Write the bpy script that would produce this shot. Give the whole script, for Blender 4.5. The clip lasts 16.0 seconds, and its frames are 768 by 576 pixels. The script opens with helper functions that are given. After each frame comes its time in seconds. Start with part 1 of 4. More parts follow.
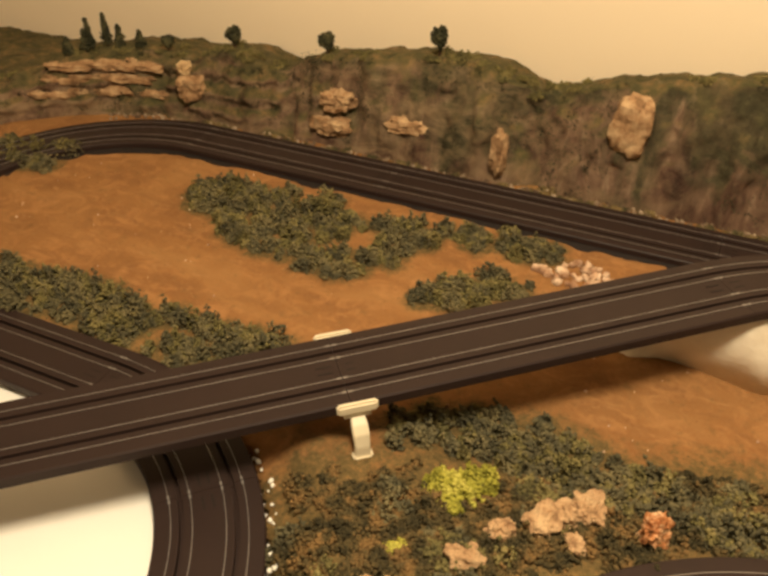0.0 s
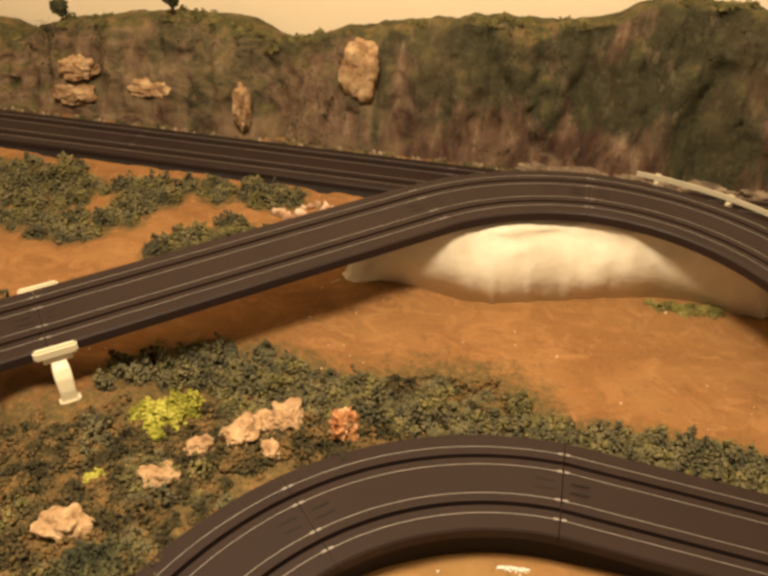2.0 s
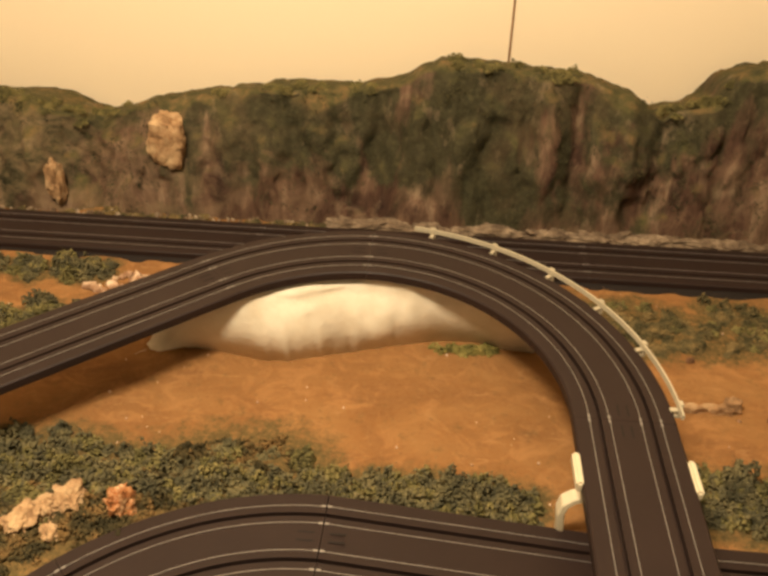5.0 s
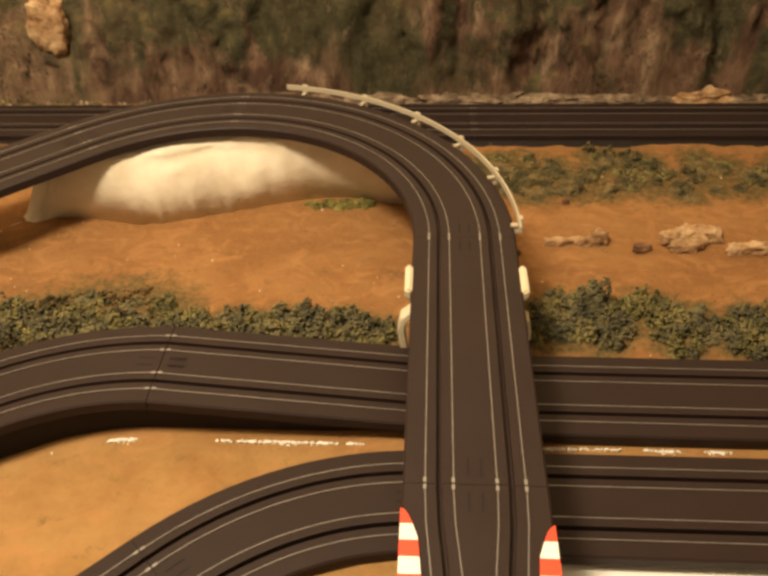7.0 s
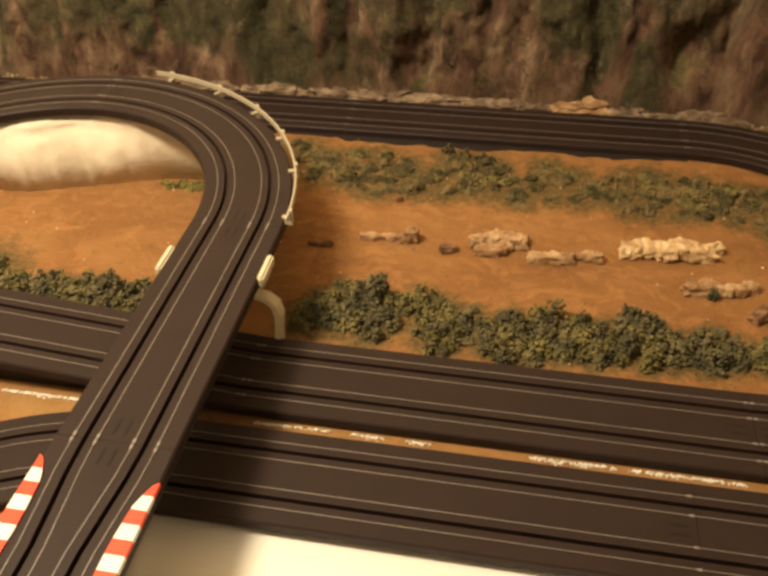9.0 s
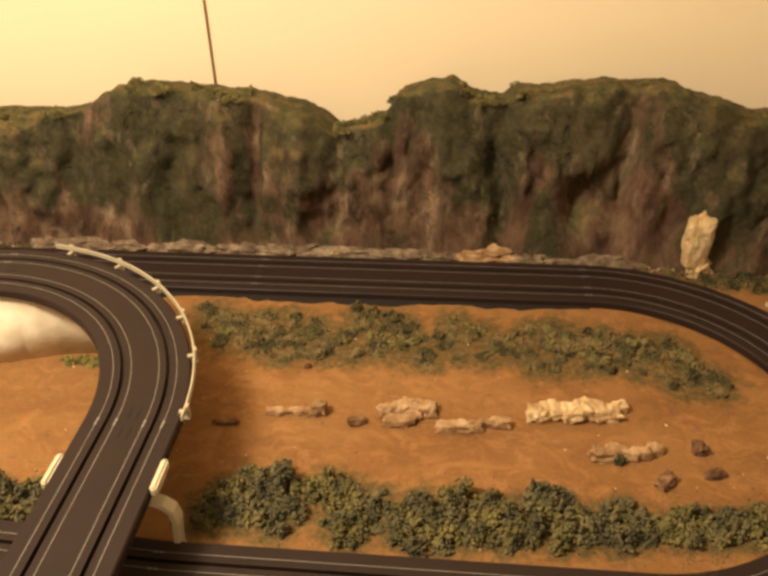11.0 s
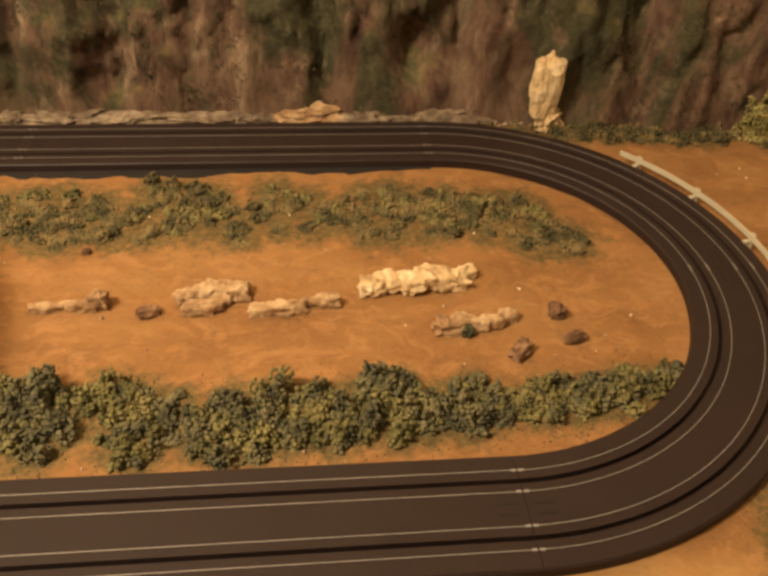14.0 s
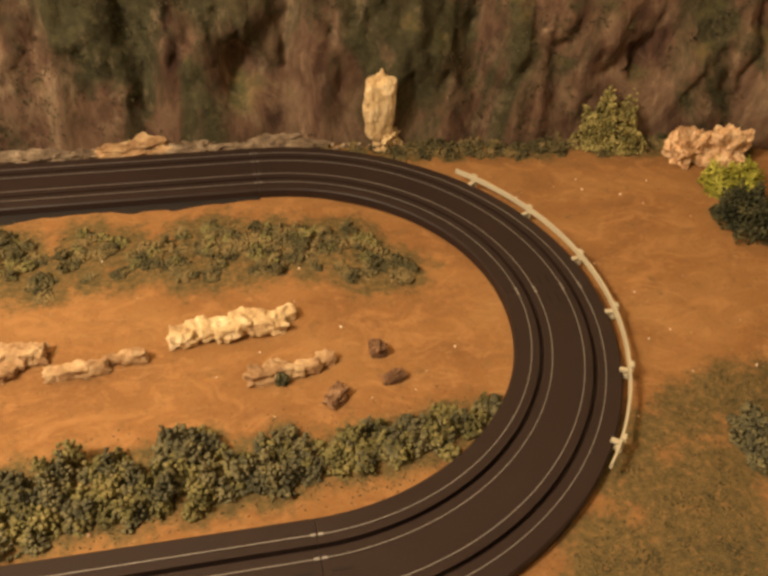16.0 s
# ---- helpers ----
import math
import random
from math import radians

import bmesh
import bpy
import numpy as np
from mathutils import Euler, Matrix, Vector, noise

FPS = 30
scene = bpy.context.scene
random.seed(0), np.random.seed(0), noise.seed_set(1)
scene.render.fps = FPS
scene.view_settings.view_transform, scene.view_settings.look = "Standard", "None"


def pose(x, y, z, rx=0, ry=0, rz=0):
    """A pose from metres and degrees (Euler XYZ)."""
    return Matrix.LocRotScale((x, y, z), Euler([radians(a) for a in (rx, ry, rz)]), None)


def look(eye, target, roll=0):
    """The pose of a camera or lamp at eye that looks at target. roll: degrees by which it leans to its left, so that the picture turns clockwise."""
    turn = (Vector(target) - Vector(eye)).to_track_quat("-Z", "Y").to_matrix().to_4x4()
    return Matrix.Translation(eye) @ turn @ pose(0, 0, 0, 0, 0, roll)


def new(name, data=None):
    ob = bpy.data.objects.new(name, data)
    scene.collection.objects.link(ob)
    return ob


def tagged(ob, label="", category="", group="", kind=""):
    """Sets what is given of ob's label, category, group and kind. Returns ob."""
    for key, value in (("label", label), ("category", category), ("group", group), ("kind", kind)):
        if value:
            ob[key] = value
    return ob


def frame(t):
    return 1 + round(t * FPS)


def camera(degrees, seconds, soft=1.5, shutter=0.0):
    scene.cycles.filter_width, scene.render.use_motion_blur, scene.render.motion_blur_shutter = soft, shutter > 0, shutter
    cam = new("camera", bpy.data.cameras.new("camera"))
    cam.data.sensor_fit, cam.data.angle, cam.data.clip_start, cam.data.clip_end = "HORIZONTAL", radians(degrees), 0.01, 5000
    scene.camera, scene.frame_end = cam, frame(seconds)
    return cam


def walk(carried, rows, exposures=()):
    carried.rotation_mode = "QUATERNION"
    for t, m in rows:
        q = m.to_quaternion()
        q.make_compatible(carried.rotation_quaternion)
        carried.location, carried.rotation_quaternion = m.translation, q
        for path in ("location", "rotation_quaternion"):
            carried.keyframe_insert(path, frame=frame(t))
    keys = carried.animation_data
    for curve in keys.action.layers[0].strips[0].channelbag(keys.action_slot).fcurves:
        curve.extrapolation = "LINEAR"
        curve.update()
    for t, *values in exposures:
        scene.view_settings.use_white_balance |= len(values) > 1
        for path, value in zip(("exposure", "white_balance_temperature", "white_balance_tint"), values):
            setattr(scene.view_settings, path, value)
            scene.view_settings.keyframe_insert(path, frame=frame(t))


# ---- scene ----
cam = camera(52.76, 16.0, soft=3.2)
PATH = [
    (0, (-0.7899, -0.5512, 0.4569), (-1.1359, 0.1786, -0.1327), -0.31),
    (0.5, (-0.7517, -0.5717, 0.4438), (-1.0578, 0.1491, -0.1781), 1.59),
    (1, (-0.7298, -0.5872, 0.4442), (-1.0036, 0.1108, -0.2175), 1.25),
    (1.5, (-0.6875, -0.5719, 0.4373), (-0.9487, 0.1606, -0.1913), -0.79),
    (2, (-0.6603, -0.5507, 0.4334), (-0.8370, 0.2283, -0.1682), 0.91),
    (2.5, (-0.6086, -0.5435, 0.4751), (-0.7372, 0.2325, -0.1423), 0.56),
    (3, (-0.5787, -0.5378, 0.4924), (-0.6888, 0.2521, -0.1108), 0.13),
    (3.5, (-0.5636, -0.5359, 0.5097), (-0.6592, 0.2737, -0.0693), -0.10),
    (3.7, (-0.5610, -0.5359, 0.5157), (-0.6503, 0.2814, -0.0535), 0.17),
    (5.8, (-0.5175, -0.5570, 0.4568), (-0.5636, 0.2379, -0.1481), 0.44),
    (6, (-0.5050, -0.5560, 0.4461), (-0.5417, 0.2329, -0.1673), 0.05),
    (6.5, (-0.4803, -0.5839, 0.4333), (-0.5341, 0.2036, -0.1807), -1.45),
    (7, (-0.4266, -0.5977, 0.4192), (-0.4879, 0.1760, -0.2114), -2.20),
    (7.5, (-0.4019, -0.5966, 0.4048), (-0.4528, 0.1752, -0.2290), -2.05),
    (8, (-0.4449, -0.5659, 0.3976), (-0.4957, 0.1924, -0.2524), 1.03),
    (8.5, (-0.3308, -0.5876, 0.4136), (-0.4497, 0.1717, -0.2261), 0.00),
    (9, (-0.1876, -0.6041, 0.4429), (-0.3340, 0.1469, -0.2010), -1.48),
    (9.5, (-0.1749, -0.5503, 0.4503), (-0.2994, 0.2337, -0.1579), -2.08),
    (9.7, (-0.1917, -0.5417, 0.4555), (-0.2968, 0.2541, -0.1409), 0.11),
    (11.8, (-0.1462, -0.5493, 0.5158), (-0.2011, 0.2816, -0.0378), -2.07),
    (12, (-0.1491, -0.5499, 0.5106), (-0.1825, 0.2795, -0.0471), -1.07),
    (12.5, (-0.1447, -0.5551, 0.5060), (-0.1438, 0.2730, -0.0545), -0.45),
    (13, (-0.1414, -0.5614, 0.5044), (-0.1111, 0.2534, -0.0746), 0.16),
    (13.5, (-0.1483, -0.5318, 0.4706), (-0.0970, 0.2498, -0.1511), 1.07),
    (14, (-0.1228, -0.4615, 0.3879), (-0.0219, 0.2984, -0.2543), 3.17),
    (14.5, (-0.0937, -0.4328, 0.3614), (0.0381, 0.3082, -0.2971), 3.42),
    (15, (-0.0789, -0.4228, 0.3615), (0.0601, 0.3186, -0.2950), 3.18),
    (15.5, (-0.0477, -0.4274, 0.3792), (0.1206, 0.3108, -0.2741), 3.08),
    (16, (-0.0319, -0.4315, 0.3996), (0.1575, 0.3115, -0.2423), 3.47),
]
walk(cam, [(t, look(eye, target, roll)) for t, eye, target, roll in PATH], exposures=[(0, -0.16), (1.5, -0.03), (2, 0.08), (2.5, 0.08), (3.5, -0.06), (6.5, 0.02), (7.5, -0.04), (8.5, -0.02), (9.5, 0.24), (12.5, 0.17), (13.5, 0.34), (14.5, 0.48), (16, 0.54)])

# ---------------------------------------------------------------- light
D = 0.1          # the plan below is in decimetres
scene.view_settings.exposure = 0.0
world = bpy.data.worlds.new("room_air")
scene.world = world
world.use_nodes = True
world.node_tree.nodes["Background"].inputs[0].default_value = (1.0, 0.72, 0.45, 1)
world.node_tree.nodes["Background"].inputs[1].default_value = 0.032

lamp = bpy.data.lights.new("ceiling_bulb", "POINT")
lamp.shadow_soft_size, lamp.energy, lamp.color = 0.11, 63.0, (1.0, 0.825, 0.57)
lamp_ob = new("ceiling_bulb", lamp)
lamp_ob.matrix_world = look((-0.76, -0.44, 1.0), (-0.62, -0.12, 0.0))


# ---------------------------------------------------------------- materials
def ramp(nt, fac, stops):
    r = nt.nodes.new("ShaderNodeValToRGB")
    el = r.color_ramp.elements
    while len(el) < len(stops):
        el.new(0.5)
    for e, (p, c) in zip(el, stops):
        e.position, e.color = p, (*c, 1)
    nt.links.new(fac, r.inputs[0])
    return r.outputs[0]


def tex(nt, pos, scale, detail=6, rough=0.6, stretch=(1, 1, 1), distort=0.0):
    m = nt.nodes.new("ShaderNodeMapping")
    m.inputs["Scale"].default_value = stretch
    nt.links.new(pos, m.inputs[0])
    n = nt.nodes.new("ShaderNodeTexNoise")
    n.inputs["Scale"].default_value, n.inputs["Detail"].default_value = scale, detail
    n.inputs["Roughness"].default_value, n.inputs["Distortion"].default_value = rough, distort
    nt.links.new(m.outputs[0], n.inputs["Vector"])
    return n.outputs[0]


def mix(nt, fac, a, b, kind="MIX"):
    m = nt.nodes.new("ShaderNodeMix")
    m.data_type, m.blend_type = "RGBA", kind
    for s, v in ((m.inputs["Factor"], fac), (m.inputs["A"], a), (m.inputs["B"], b)):
        if isinstance(v, bpy.types.NodeSocket):
            nt.links.new(v, s)
        else:
            s.default_value = v if isinstance(v, float) else (*v, 1)
    return m.outputs["Result"]


def shader(name, rough=0.8, spec=0.3):
    m = bpy.data.materials.new(name)
    m.use_nodes = True
    nt = m.node_tree
    b = nt.nodes["Principled BSDF"]
    b.inputs["Roughness"].default_value = rough
    b.inputs["Specular IOR Level"].default_value = spec
    geo = nt.nodes.new("ShaderNodeNewGeometry")
    return m, nt, b, geo


def bump(nt, b, height, strength, dist):
    n = nt.nodes.new("ShaderNodeBump")
    n.inputs["Strength"].default_value, n.inputs["Distance"].default_value = strength, dist
    nt.links.new(height, n.inputs["Height"])
    nt.links.new(n.outputs[0], b.inputs["Normal"])


def plain(name, col, col2, scale, rough=0.6, spec=0.4, relief=0.0002, fine=900):
    m, nt, b, geo = shader(name, rough, spec)
    pos = geo.outputs["Position"]
    c = mix(nt, tex(nt, pos, scale), col, col2)
    nt.links.new(c, b.inputs["Base Color"])
    bump(nt, b, tex(nt, pos, fine), 0.5, relief)
    return m


def make_dirt():
    m, nt, b, geo = shader("red_dirt", 0.95, 0.1)
    pos = geo.outputs["Position"]
    big = tex(nt, pos, 9, 5, 0.6, (1, 1.8, 1), 0.6)
    c = ramp(nt, big, [(0.25, (0.152, 0.064, 0.0224)), (0.5, (0.24, 0.11, 0.0368)), (0.75, (0.304, 0.156, 0.0576))])
    grit = tex(nt, pos, 260, 4, 0.7)
    c = mix(nt, ramp(nt, grit, [(0.3, (0.0, 0.0, 0.0)), (0.75, (0.6, 0.6, 0.6))]), c, (0.264, 0.144, 0.0624))
    streak = tex(nt, pos, 16, 6, 0.65, (0.6, 2.6, 1), 1.0)
    c = mix(nt, ramp(nt, streak, [(0.55, (0, 0, 0)), (0.75, (0.28, 0.28, 0.28))]), c, (0.14, 0.066, 0.029))
    specks = tex(nt, pos, 700, 2, 0.5)
    c = mix(nt, ramp(nt, specks, [(0.66, (0, 0, 0)), (0.72, (0.7, 0.7, 0.7))]), c, (0.104, 0.044, 0.016))
    scuff = tex(nt, pos, 40, 6, 0.7, (0.8, 2.2, 1), 1.2)
    c = mix(nt, ramp(nt, scuff, [(0.58, (0, 0, 0)), (0.74, (0.5, 0.5, 0.5))]), c, (0.42, 0.235, 0.11))
    sep = nt.nodes.new("ShaderNodeSeparateXYZ")
    nt.links.new(pos, sep.inputs[0])
    sandy = nt.nodes.new("ShaderNodeMapRange")          # sandier paint in the front infield
    nt.links.new(sep.outputs["Y"], sandy.inputs[0])
    for k, val in ((1, -0.235), (2, -0.265), (3, 0.0), (4, 0.55)):
        sandy.inputs[k].default_value = val
    c = mix(nt, sandy.outputs[0], c, ramp(nt, tex(nt, pos, 20, 5, 0.65), [(0.3, (0.25, 0.135, 0.045)), (0.7, (0.42, 0.26, 0.10))]))
    blot = tex(nt, pos, 26, 6, 0.7, (1, 1.3, 1), 1.5)
    c = mix(nt, ramp(nt, blot, [(0.50, (0, 0, 0)), (0.66, (0.55, 0.55, 0.55))]), c, (0.37, 0.185, 0.074))
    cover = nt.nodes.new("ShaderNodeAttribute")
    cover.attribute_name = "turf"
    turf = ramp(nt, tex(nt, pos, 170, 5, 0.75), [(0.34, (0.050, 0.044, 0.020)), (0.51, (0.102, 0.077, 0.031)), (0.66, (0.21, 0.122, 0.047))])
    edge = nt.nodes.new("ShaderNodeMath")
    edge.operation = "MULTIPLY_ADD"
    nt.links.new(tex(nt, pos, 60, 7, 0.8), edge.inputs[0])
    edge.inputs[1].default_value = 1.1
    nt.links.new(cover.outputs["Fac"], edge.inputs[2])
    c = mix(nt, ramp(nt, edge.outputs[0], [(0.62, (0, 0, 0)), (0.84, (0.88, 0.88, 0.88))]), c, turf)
    nt.links.new(c, b.inputs["Base Color"])
    bump(nt, b, mix(nt, 0.5, grit, big), 0.6, 0.0012)
    return m


def make_cliff():
    m, nt, b, geo = shader("painted_cliff", 0.9, 0.15)
    pos = geo.outputs["Position"]
    sep = nt.nodes.new("ShaderNodeSeparateXYZ")
    nt.links.new(pos, sep.inputs[0])
    sepn = nt.nodes.new("ShaderNodeSeparateXYZ")
    nt.links.new(geo.outputs["Normal"], sepn.inputs[0])
    streak = tex(nt, pos, 34, 7, 0.65, (1, 1, 0.28), 0.4)
    rock = ramp(nt, streak, [(0.30, (0.026, 0.013, 0.010)), (0.44, (0.082, 0.044, 0.029)), (0.56, (0.145, 0.086, 0.055)), (0.70, (0.29, 0.20, 0.13))])
    blotch = tex(nt, pos, 19, 6, 0.7, (1, 1, 0.7), 0.8)
    rock = mix(nt, ramp(nt, blotch, [(0.50, (0, 0, 0)), (0.66, (0.7, 0.7, 0.7))]), rock, (0.20, 0.135, 0.085))
    rock = mix(nt, ramp(nt, blotch, [(0.28, (0.75, 0.75, 0.75)), (0.42, (0, 0, 0))]), rock, (0.030, 0.018, 0.014))
    patch0 = tex(nt, pos, 8, 6, 0.65, (1, 1, 0.55), 0.8)
    up = nt.nodes.new("ShaderNodeMath")                 # the flock lies thicker towards the crest
    up.operation = "MULTIPLY_ADD"
    nt.links.new(sep.outputs["Z"], up.inputs[0])
    up.inputs[1].default_value = 0.75
    nt.links.new(patch0, up.inputs[2])
    patch = up.outputs[0]
    moss = ramp(nt, tex(nt, pos, 150, 5, 0.7), [(0.3, (0.024, 0.024, 0.0125)), (0.55, (0.050, 0.047, 0.0235)), (0.8, (0.098, 0.084, 0.04))])
    c = mix(nt, ramp(nt, patch, [(0.50, (0, 0, 0)), (0.59, (0.92, 0.92, 0.92))]), rock, moss)
    warm = tex(nt, pos, 11, 4, 0.6)
    c = mix(nt, ramp(nt, warm, [(0.55, (0, 0, 0)), (0.75, (0.45, 0.45, 0.45))]), c, (0.12, 0.0736, 0.0416))
    west = nt.nodes.new("ShaderNodeMapRange")           # paler tan patches towards the west end
    nt.links.new(sep.outputs["X"], west.inputs[0])
    for k, val in ((1, -0.7), (2, -1.15), (3, 0.0), (4, 1.0)):
        west.inputs[k].default_value = val
    tan = ramp(nt, tex(nt, pos, 24, 6, 0.7, (0.6, 1, 1.3), 0.8), [(0.40, (0, 0, 0)), (0.62, (0.75, 0.75, 0.75))])
    tan = mix(nt, 1.0, tan, west.outputs[0], "MULTIPLY")
    c = mix(nt, tan, c, (0.27, 0.185, 0.105))
    flat = ramp(nt, sepn.outputs["Z"], [(0.45, (0, 0, 0)), (0.75, (0.9, 0.9, 0.9))])
    grass = ramp(nt, tex(nt, pos, 45, 5, 0.7), [(0.32, (0.04, 0.040, 0.018)), (0.5, (0.088, 0.076, 0.030)), (0.66, (0.19, 0.12, 0.052))])
    c = mix(nt, flat, c, grass)
    pale = tex(nt, pos, 42, 5, 0.7, (1, 1, 0.45))
    c = mix(nt, ramp(nt, pale, [(0.58, (0, 0, 0)), (0.74, (0.5, 0.5, 0.5))]), c, (0.30, 0.215, 0.14))
    nt.links.new(c, b.inputs["Base Color"])
    bump(nt, b, mix(nt, 0.5, streak, tex(nt, pos, 190, 6, 0.7)), 1.0, 0.004)
    return m


def make_rock(name, dark, mid, light, scale=60):
    m, nt, b, geo = shader(name, 0.85, 0.2)
    pos = geo.outputs["Position"]
    n = tex(nt, pos, scale, 7, 0.65)
    c = ramp(nt, n, [(0.3, dark), (0.48, mid), (0.68, light)])
    nt.links.new(c, b.inputs["Base Color"])
    bump(nt, b, mix(nt, 0.5, n, tex(nt, pos, scale * 6, 6, 0.7)), 0.9, 0.003)
    return m


def make_foliage(name, a, b_, c_):
    m, nt, b, geo = shader(name, 0.95, 0.08)
    isl = geo.outputs["Random Per Island"]
    pos = geo.outputs["Position"]
    big = tex(nt, pos, 62, 2, 0.5)
    s = nt.nodes.new("ShaderNodeMath")
    s.operation = "MULTIPLY_ADD"
    nt.links.new(isl, s.inputs[0])
    s.inputs[1].default_value = 0.16
    t2 = nt.nodes.new("ShaderNodeMath")
    t2.operation = "MULTIPLY_ADD"
    nt.links.new(big, t2.inputs[0])
    t2.inputs[1].default_value, t2.inputs[2].default_value = 2.6, -0.88
    nt.links.new(t2.outputs[0], s.inputs[2])
    col = ramp(nt, s.outputs[0], [(0.2, a), (0.5, b_), (0.85, c_)])
    nt.links.new(col, b.inputs["Base Color"])
    bump(nt, b, tex(nt, pos, 1500, 3, 0.7), 0.6, 0.0006)
    return m


def make_track():
    m, nt, b, geo = shader("brown_black_track_plastic", 0.5, 0.18)
    pos = geo.outputs["Position"]
    c = mix(nt, tex(nt, pos, 22, 5, 0.6), (0.0198, 0.0113, 0.0093), (0.0282, 0.0165, 0.0137))
    dust = tex(nt, pos, 500, 3, 0.6)
    c = mix(nt, ramp(nt, dust, [(0.6, (0, 0, 0)), (0.85, (0.35, 0.35, 0.35))]), c, (0.0492, 0.0353, 0.0279))
    nt.links.new(c, b.inputs["Base Color"])
    r = nt.nodes.new("ShaderNodeMapRange")
    nt.links.new(tex(nt, pos, 35, 4), r.inputs[0])
    r.inputs[3].default_value, r.inputs[4].default_value = 0.42, 0.62
    nt.links.new(r.outputs[0], b.inputs["Roughness"])
    bump(nt, b, tex(nt, pos, 2400, 2, 0.6), 0.25, 0.0002)
    return m


M_TRACK = make_track()
M_GROOVE = plain("groove_plastic", (0.012, 0.009, 0.008), (0.02, 0.014, 0.012), 60, 0.7, 0.2)
M_RAIL = plain("steel_rail", (0.40, 0.38, 0.36), (0.23, 0.215, 0.20), 120, 0.34, 0.5, 0.00005)
M_RAIL.node_tree.nodes["Principled BSDF"].inputs["Metallic"].default_value = 0.5
M_DIRT = make_dirt()
M_CLIFF = make_cliff()
M_TAN = make_rock("tan_rock", (0.15, 0.078, 0.036), (0.34, 0.20, 0.10), (0.56, 0.385, 0.215))
M_PALE = make_rock("pale_rock", (0.28, 0.16, 0.075), (0.56, 0.385, 0.20), (0.76, 0.585, 0.36))
M_PINK = make_rock("pink_plaster_rock", (0.20, 0.11, 0.055), (0.44, 0.275, 0.145), (0.60, 0.42, 0.24), 110)
M_BROWN = make_rock("brown_rock", (0.065, 0.032, 0.018), (0.17, 0.088, 0.046), (0.36, 0.21, 0.115))
M_ORANGE = make_rock("orange_rock", (0.06, 0.022, 0.012), (0.50, 0.20, 0.07), (0.80, 0.55, 0.32), 150)
M_CREAM = plain("cream_plastic", (0.66, 0.58, 0.42), (0.57, 0.49, 0.34), 60, 0.45, 0.4, 0.0001)
M_PLASTER = plain("white_plaster", (0.82, 0.75, 0.62), (0.56, 0.46, 0.32), 34, 0.85, 0.2, 0.003, 70)
M_TABLE = plain("white_board", (0.82, 0.80, 0.74), (0.78, 0.75, 0.68), 12, 0.7, 0.25, 0.0002, 300)
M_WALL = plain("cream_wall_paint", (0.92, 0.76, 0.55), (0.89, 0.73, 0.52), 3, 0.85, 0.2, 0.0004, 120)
# tone set by how much fill light the unseen surfaces should bounce
M_ROOM = plain("room_bounce_tone", (0.41, 0.365, 0.305), (0.38, 0.34, 0.285), 3, 0.9, 0.1, 0.0004, 120)
M_RED = plain("red_kerb_paint", (0.78, 0.075, 0.03), (0.70, 0.06, 0.025), 60, 0.5, 0.4)
M_WHITE = plain("white_kerb_paint", (0.82, 0.80, 0.72), (0.76, 0.73, 0.63), 60, 0.5, 0.4)
M_GREEN = make_foliage("green_clump_foliage", (0.078, 0.071, 0.042), (0.118, 0.103, 0.056), (0.18, 0.150, 0.075))
M_YELLOW = make_foliage("yellow_green_clump_foliage", (0.105, 0.091, 0.039), (0.155, 0.132, 0.052), (0.225, 0.185, 0.074))
M_OLIVE = make_foliage("olive_grass_foliage", (0.070, 0.060, 0.030), (0.125, 0.098, 0.046), (0.21, 0.148, 0.066))
M_HILL = make_foliage("hill_scrub_foliage", (0.045, 0.038, 0.020), (0.090, 0.068, 0.031), (0.19, 0.115, 0.046))
M_LIME = make_foliage("lime_clump_foliage", (0.20, 0.19, 0.03), (0.34, 0.32, 0.05), (0.46, 0.42, 0.09))
M_DARK = make_foliage("dark_tree_foliage", (0.034, 0.035, 0.020), (0.058, 0.056, 0.030), (0.10, 0.092, 0.045))
M_MOSS = make_foliage("cliff_moss_flock", (0.028, 0.030, 0.017), (0.058, 0.056, 0.030), (0.11, 0.095, 0.048))
M_KHAKI = make_foliage("khaki_clump_foliage", (0.12, 0.105, 0.034), (0.21, 0.175, 0.054), (0.31, 0.25, 0.085))
M_STRAW = make_foliage("straw_clump_foliage", (0.17, 0.145, 0.055), (0.29, 0.24, 0.085), (0.40, 0.335, 0.13))
M_STONE = make_foliage("stone_chips", (0.30, 0.17, 0.10), (0.52, 0.35, 0.23), (0.72, 0.55, 0.40))
M_RUBBLE = make_foliage("foot_rubble", (0.10, 0.065, 0.042), (0.20, 0.14, 0.09), (0.38, 0.29, 0.20))
M_LEDGE = make_rock("grey_ledge_rock", (0.075, 0.050, 0.033), (0.175, 0.122, 0.08), (0.37, 0.275, 0.185))
M_PEACH = make_rock("peach_crumpled_rock", (0.20, 0.07, 0.025), (0.66, 0.40, 0.21), (0.84, 0.62, 0.40), 150)
M_DULL = plain("dull_cream_plastic", (0.50, 0.43, 0.31), (0.40, 0.34, 0.235), 60, 0.55, 0.3, 0.0001)
M_BARK = plain("twig_bark", (0.06, 0.035, 0.02), (0.10, 0.06, 0.035), 300, 0.9, 0.1)
M_WIRE = plain("brown_wire", (0.25, 0.13, 0.06), (0.30, 0.16, 0.08), 60, 0.6, 0.3)


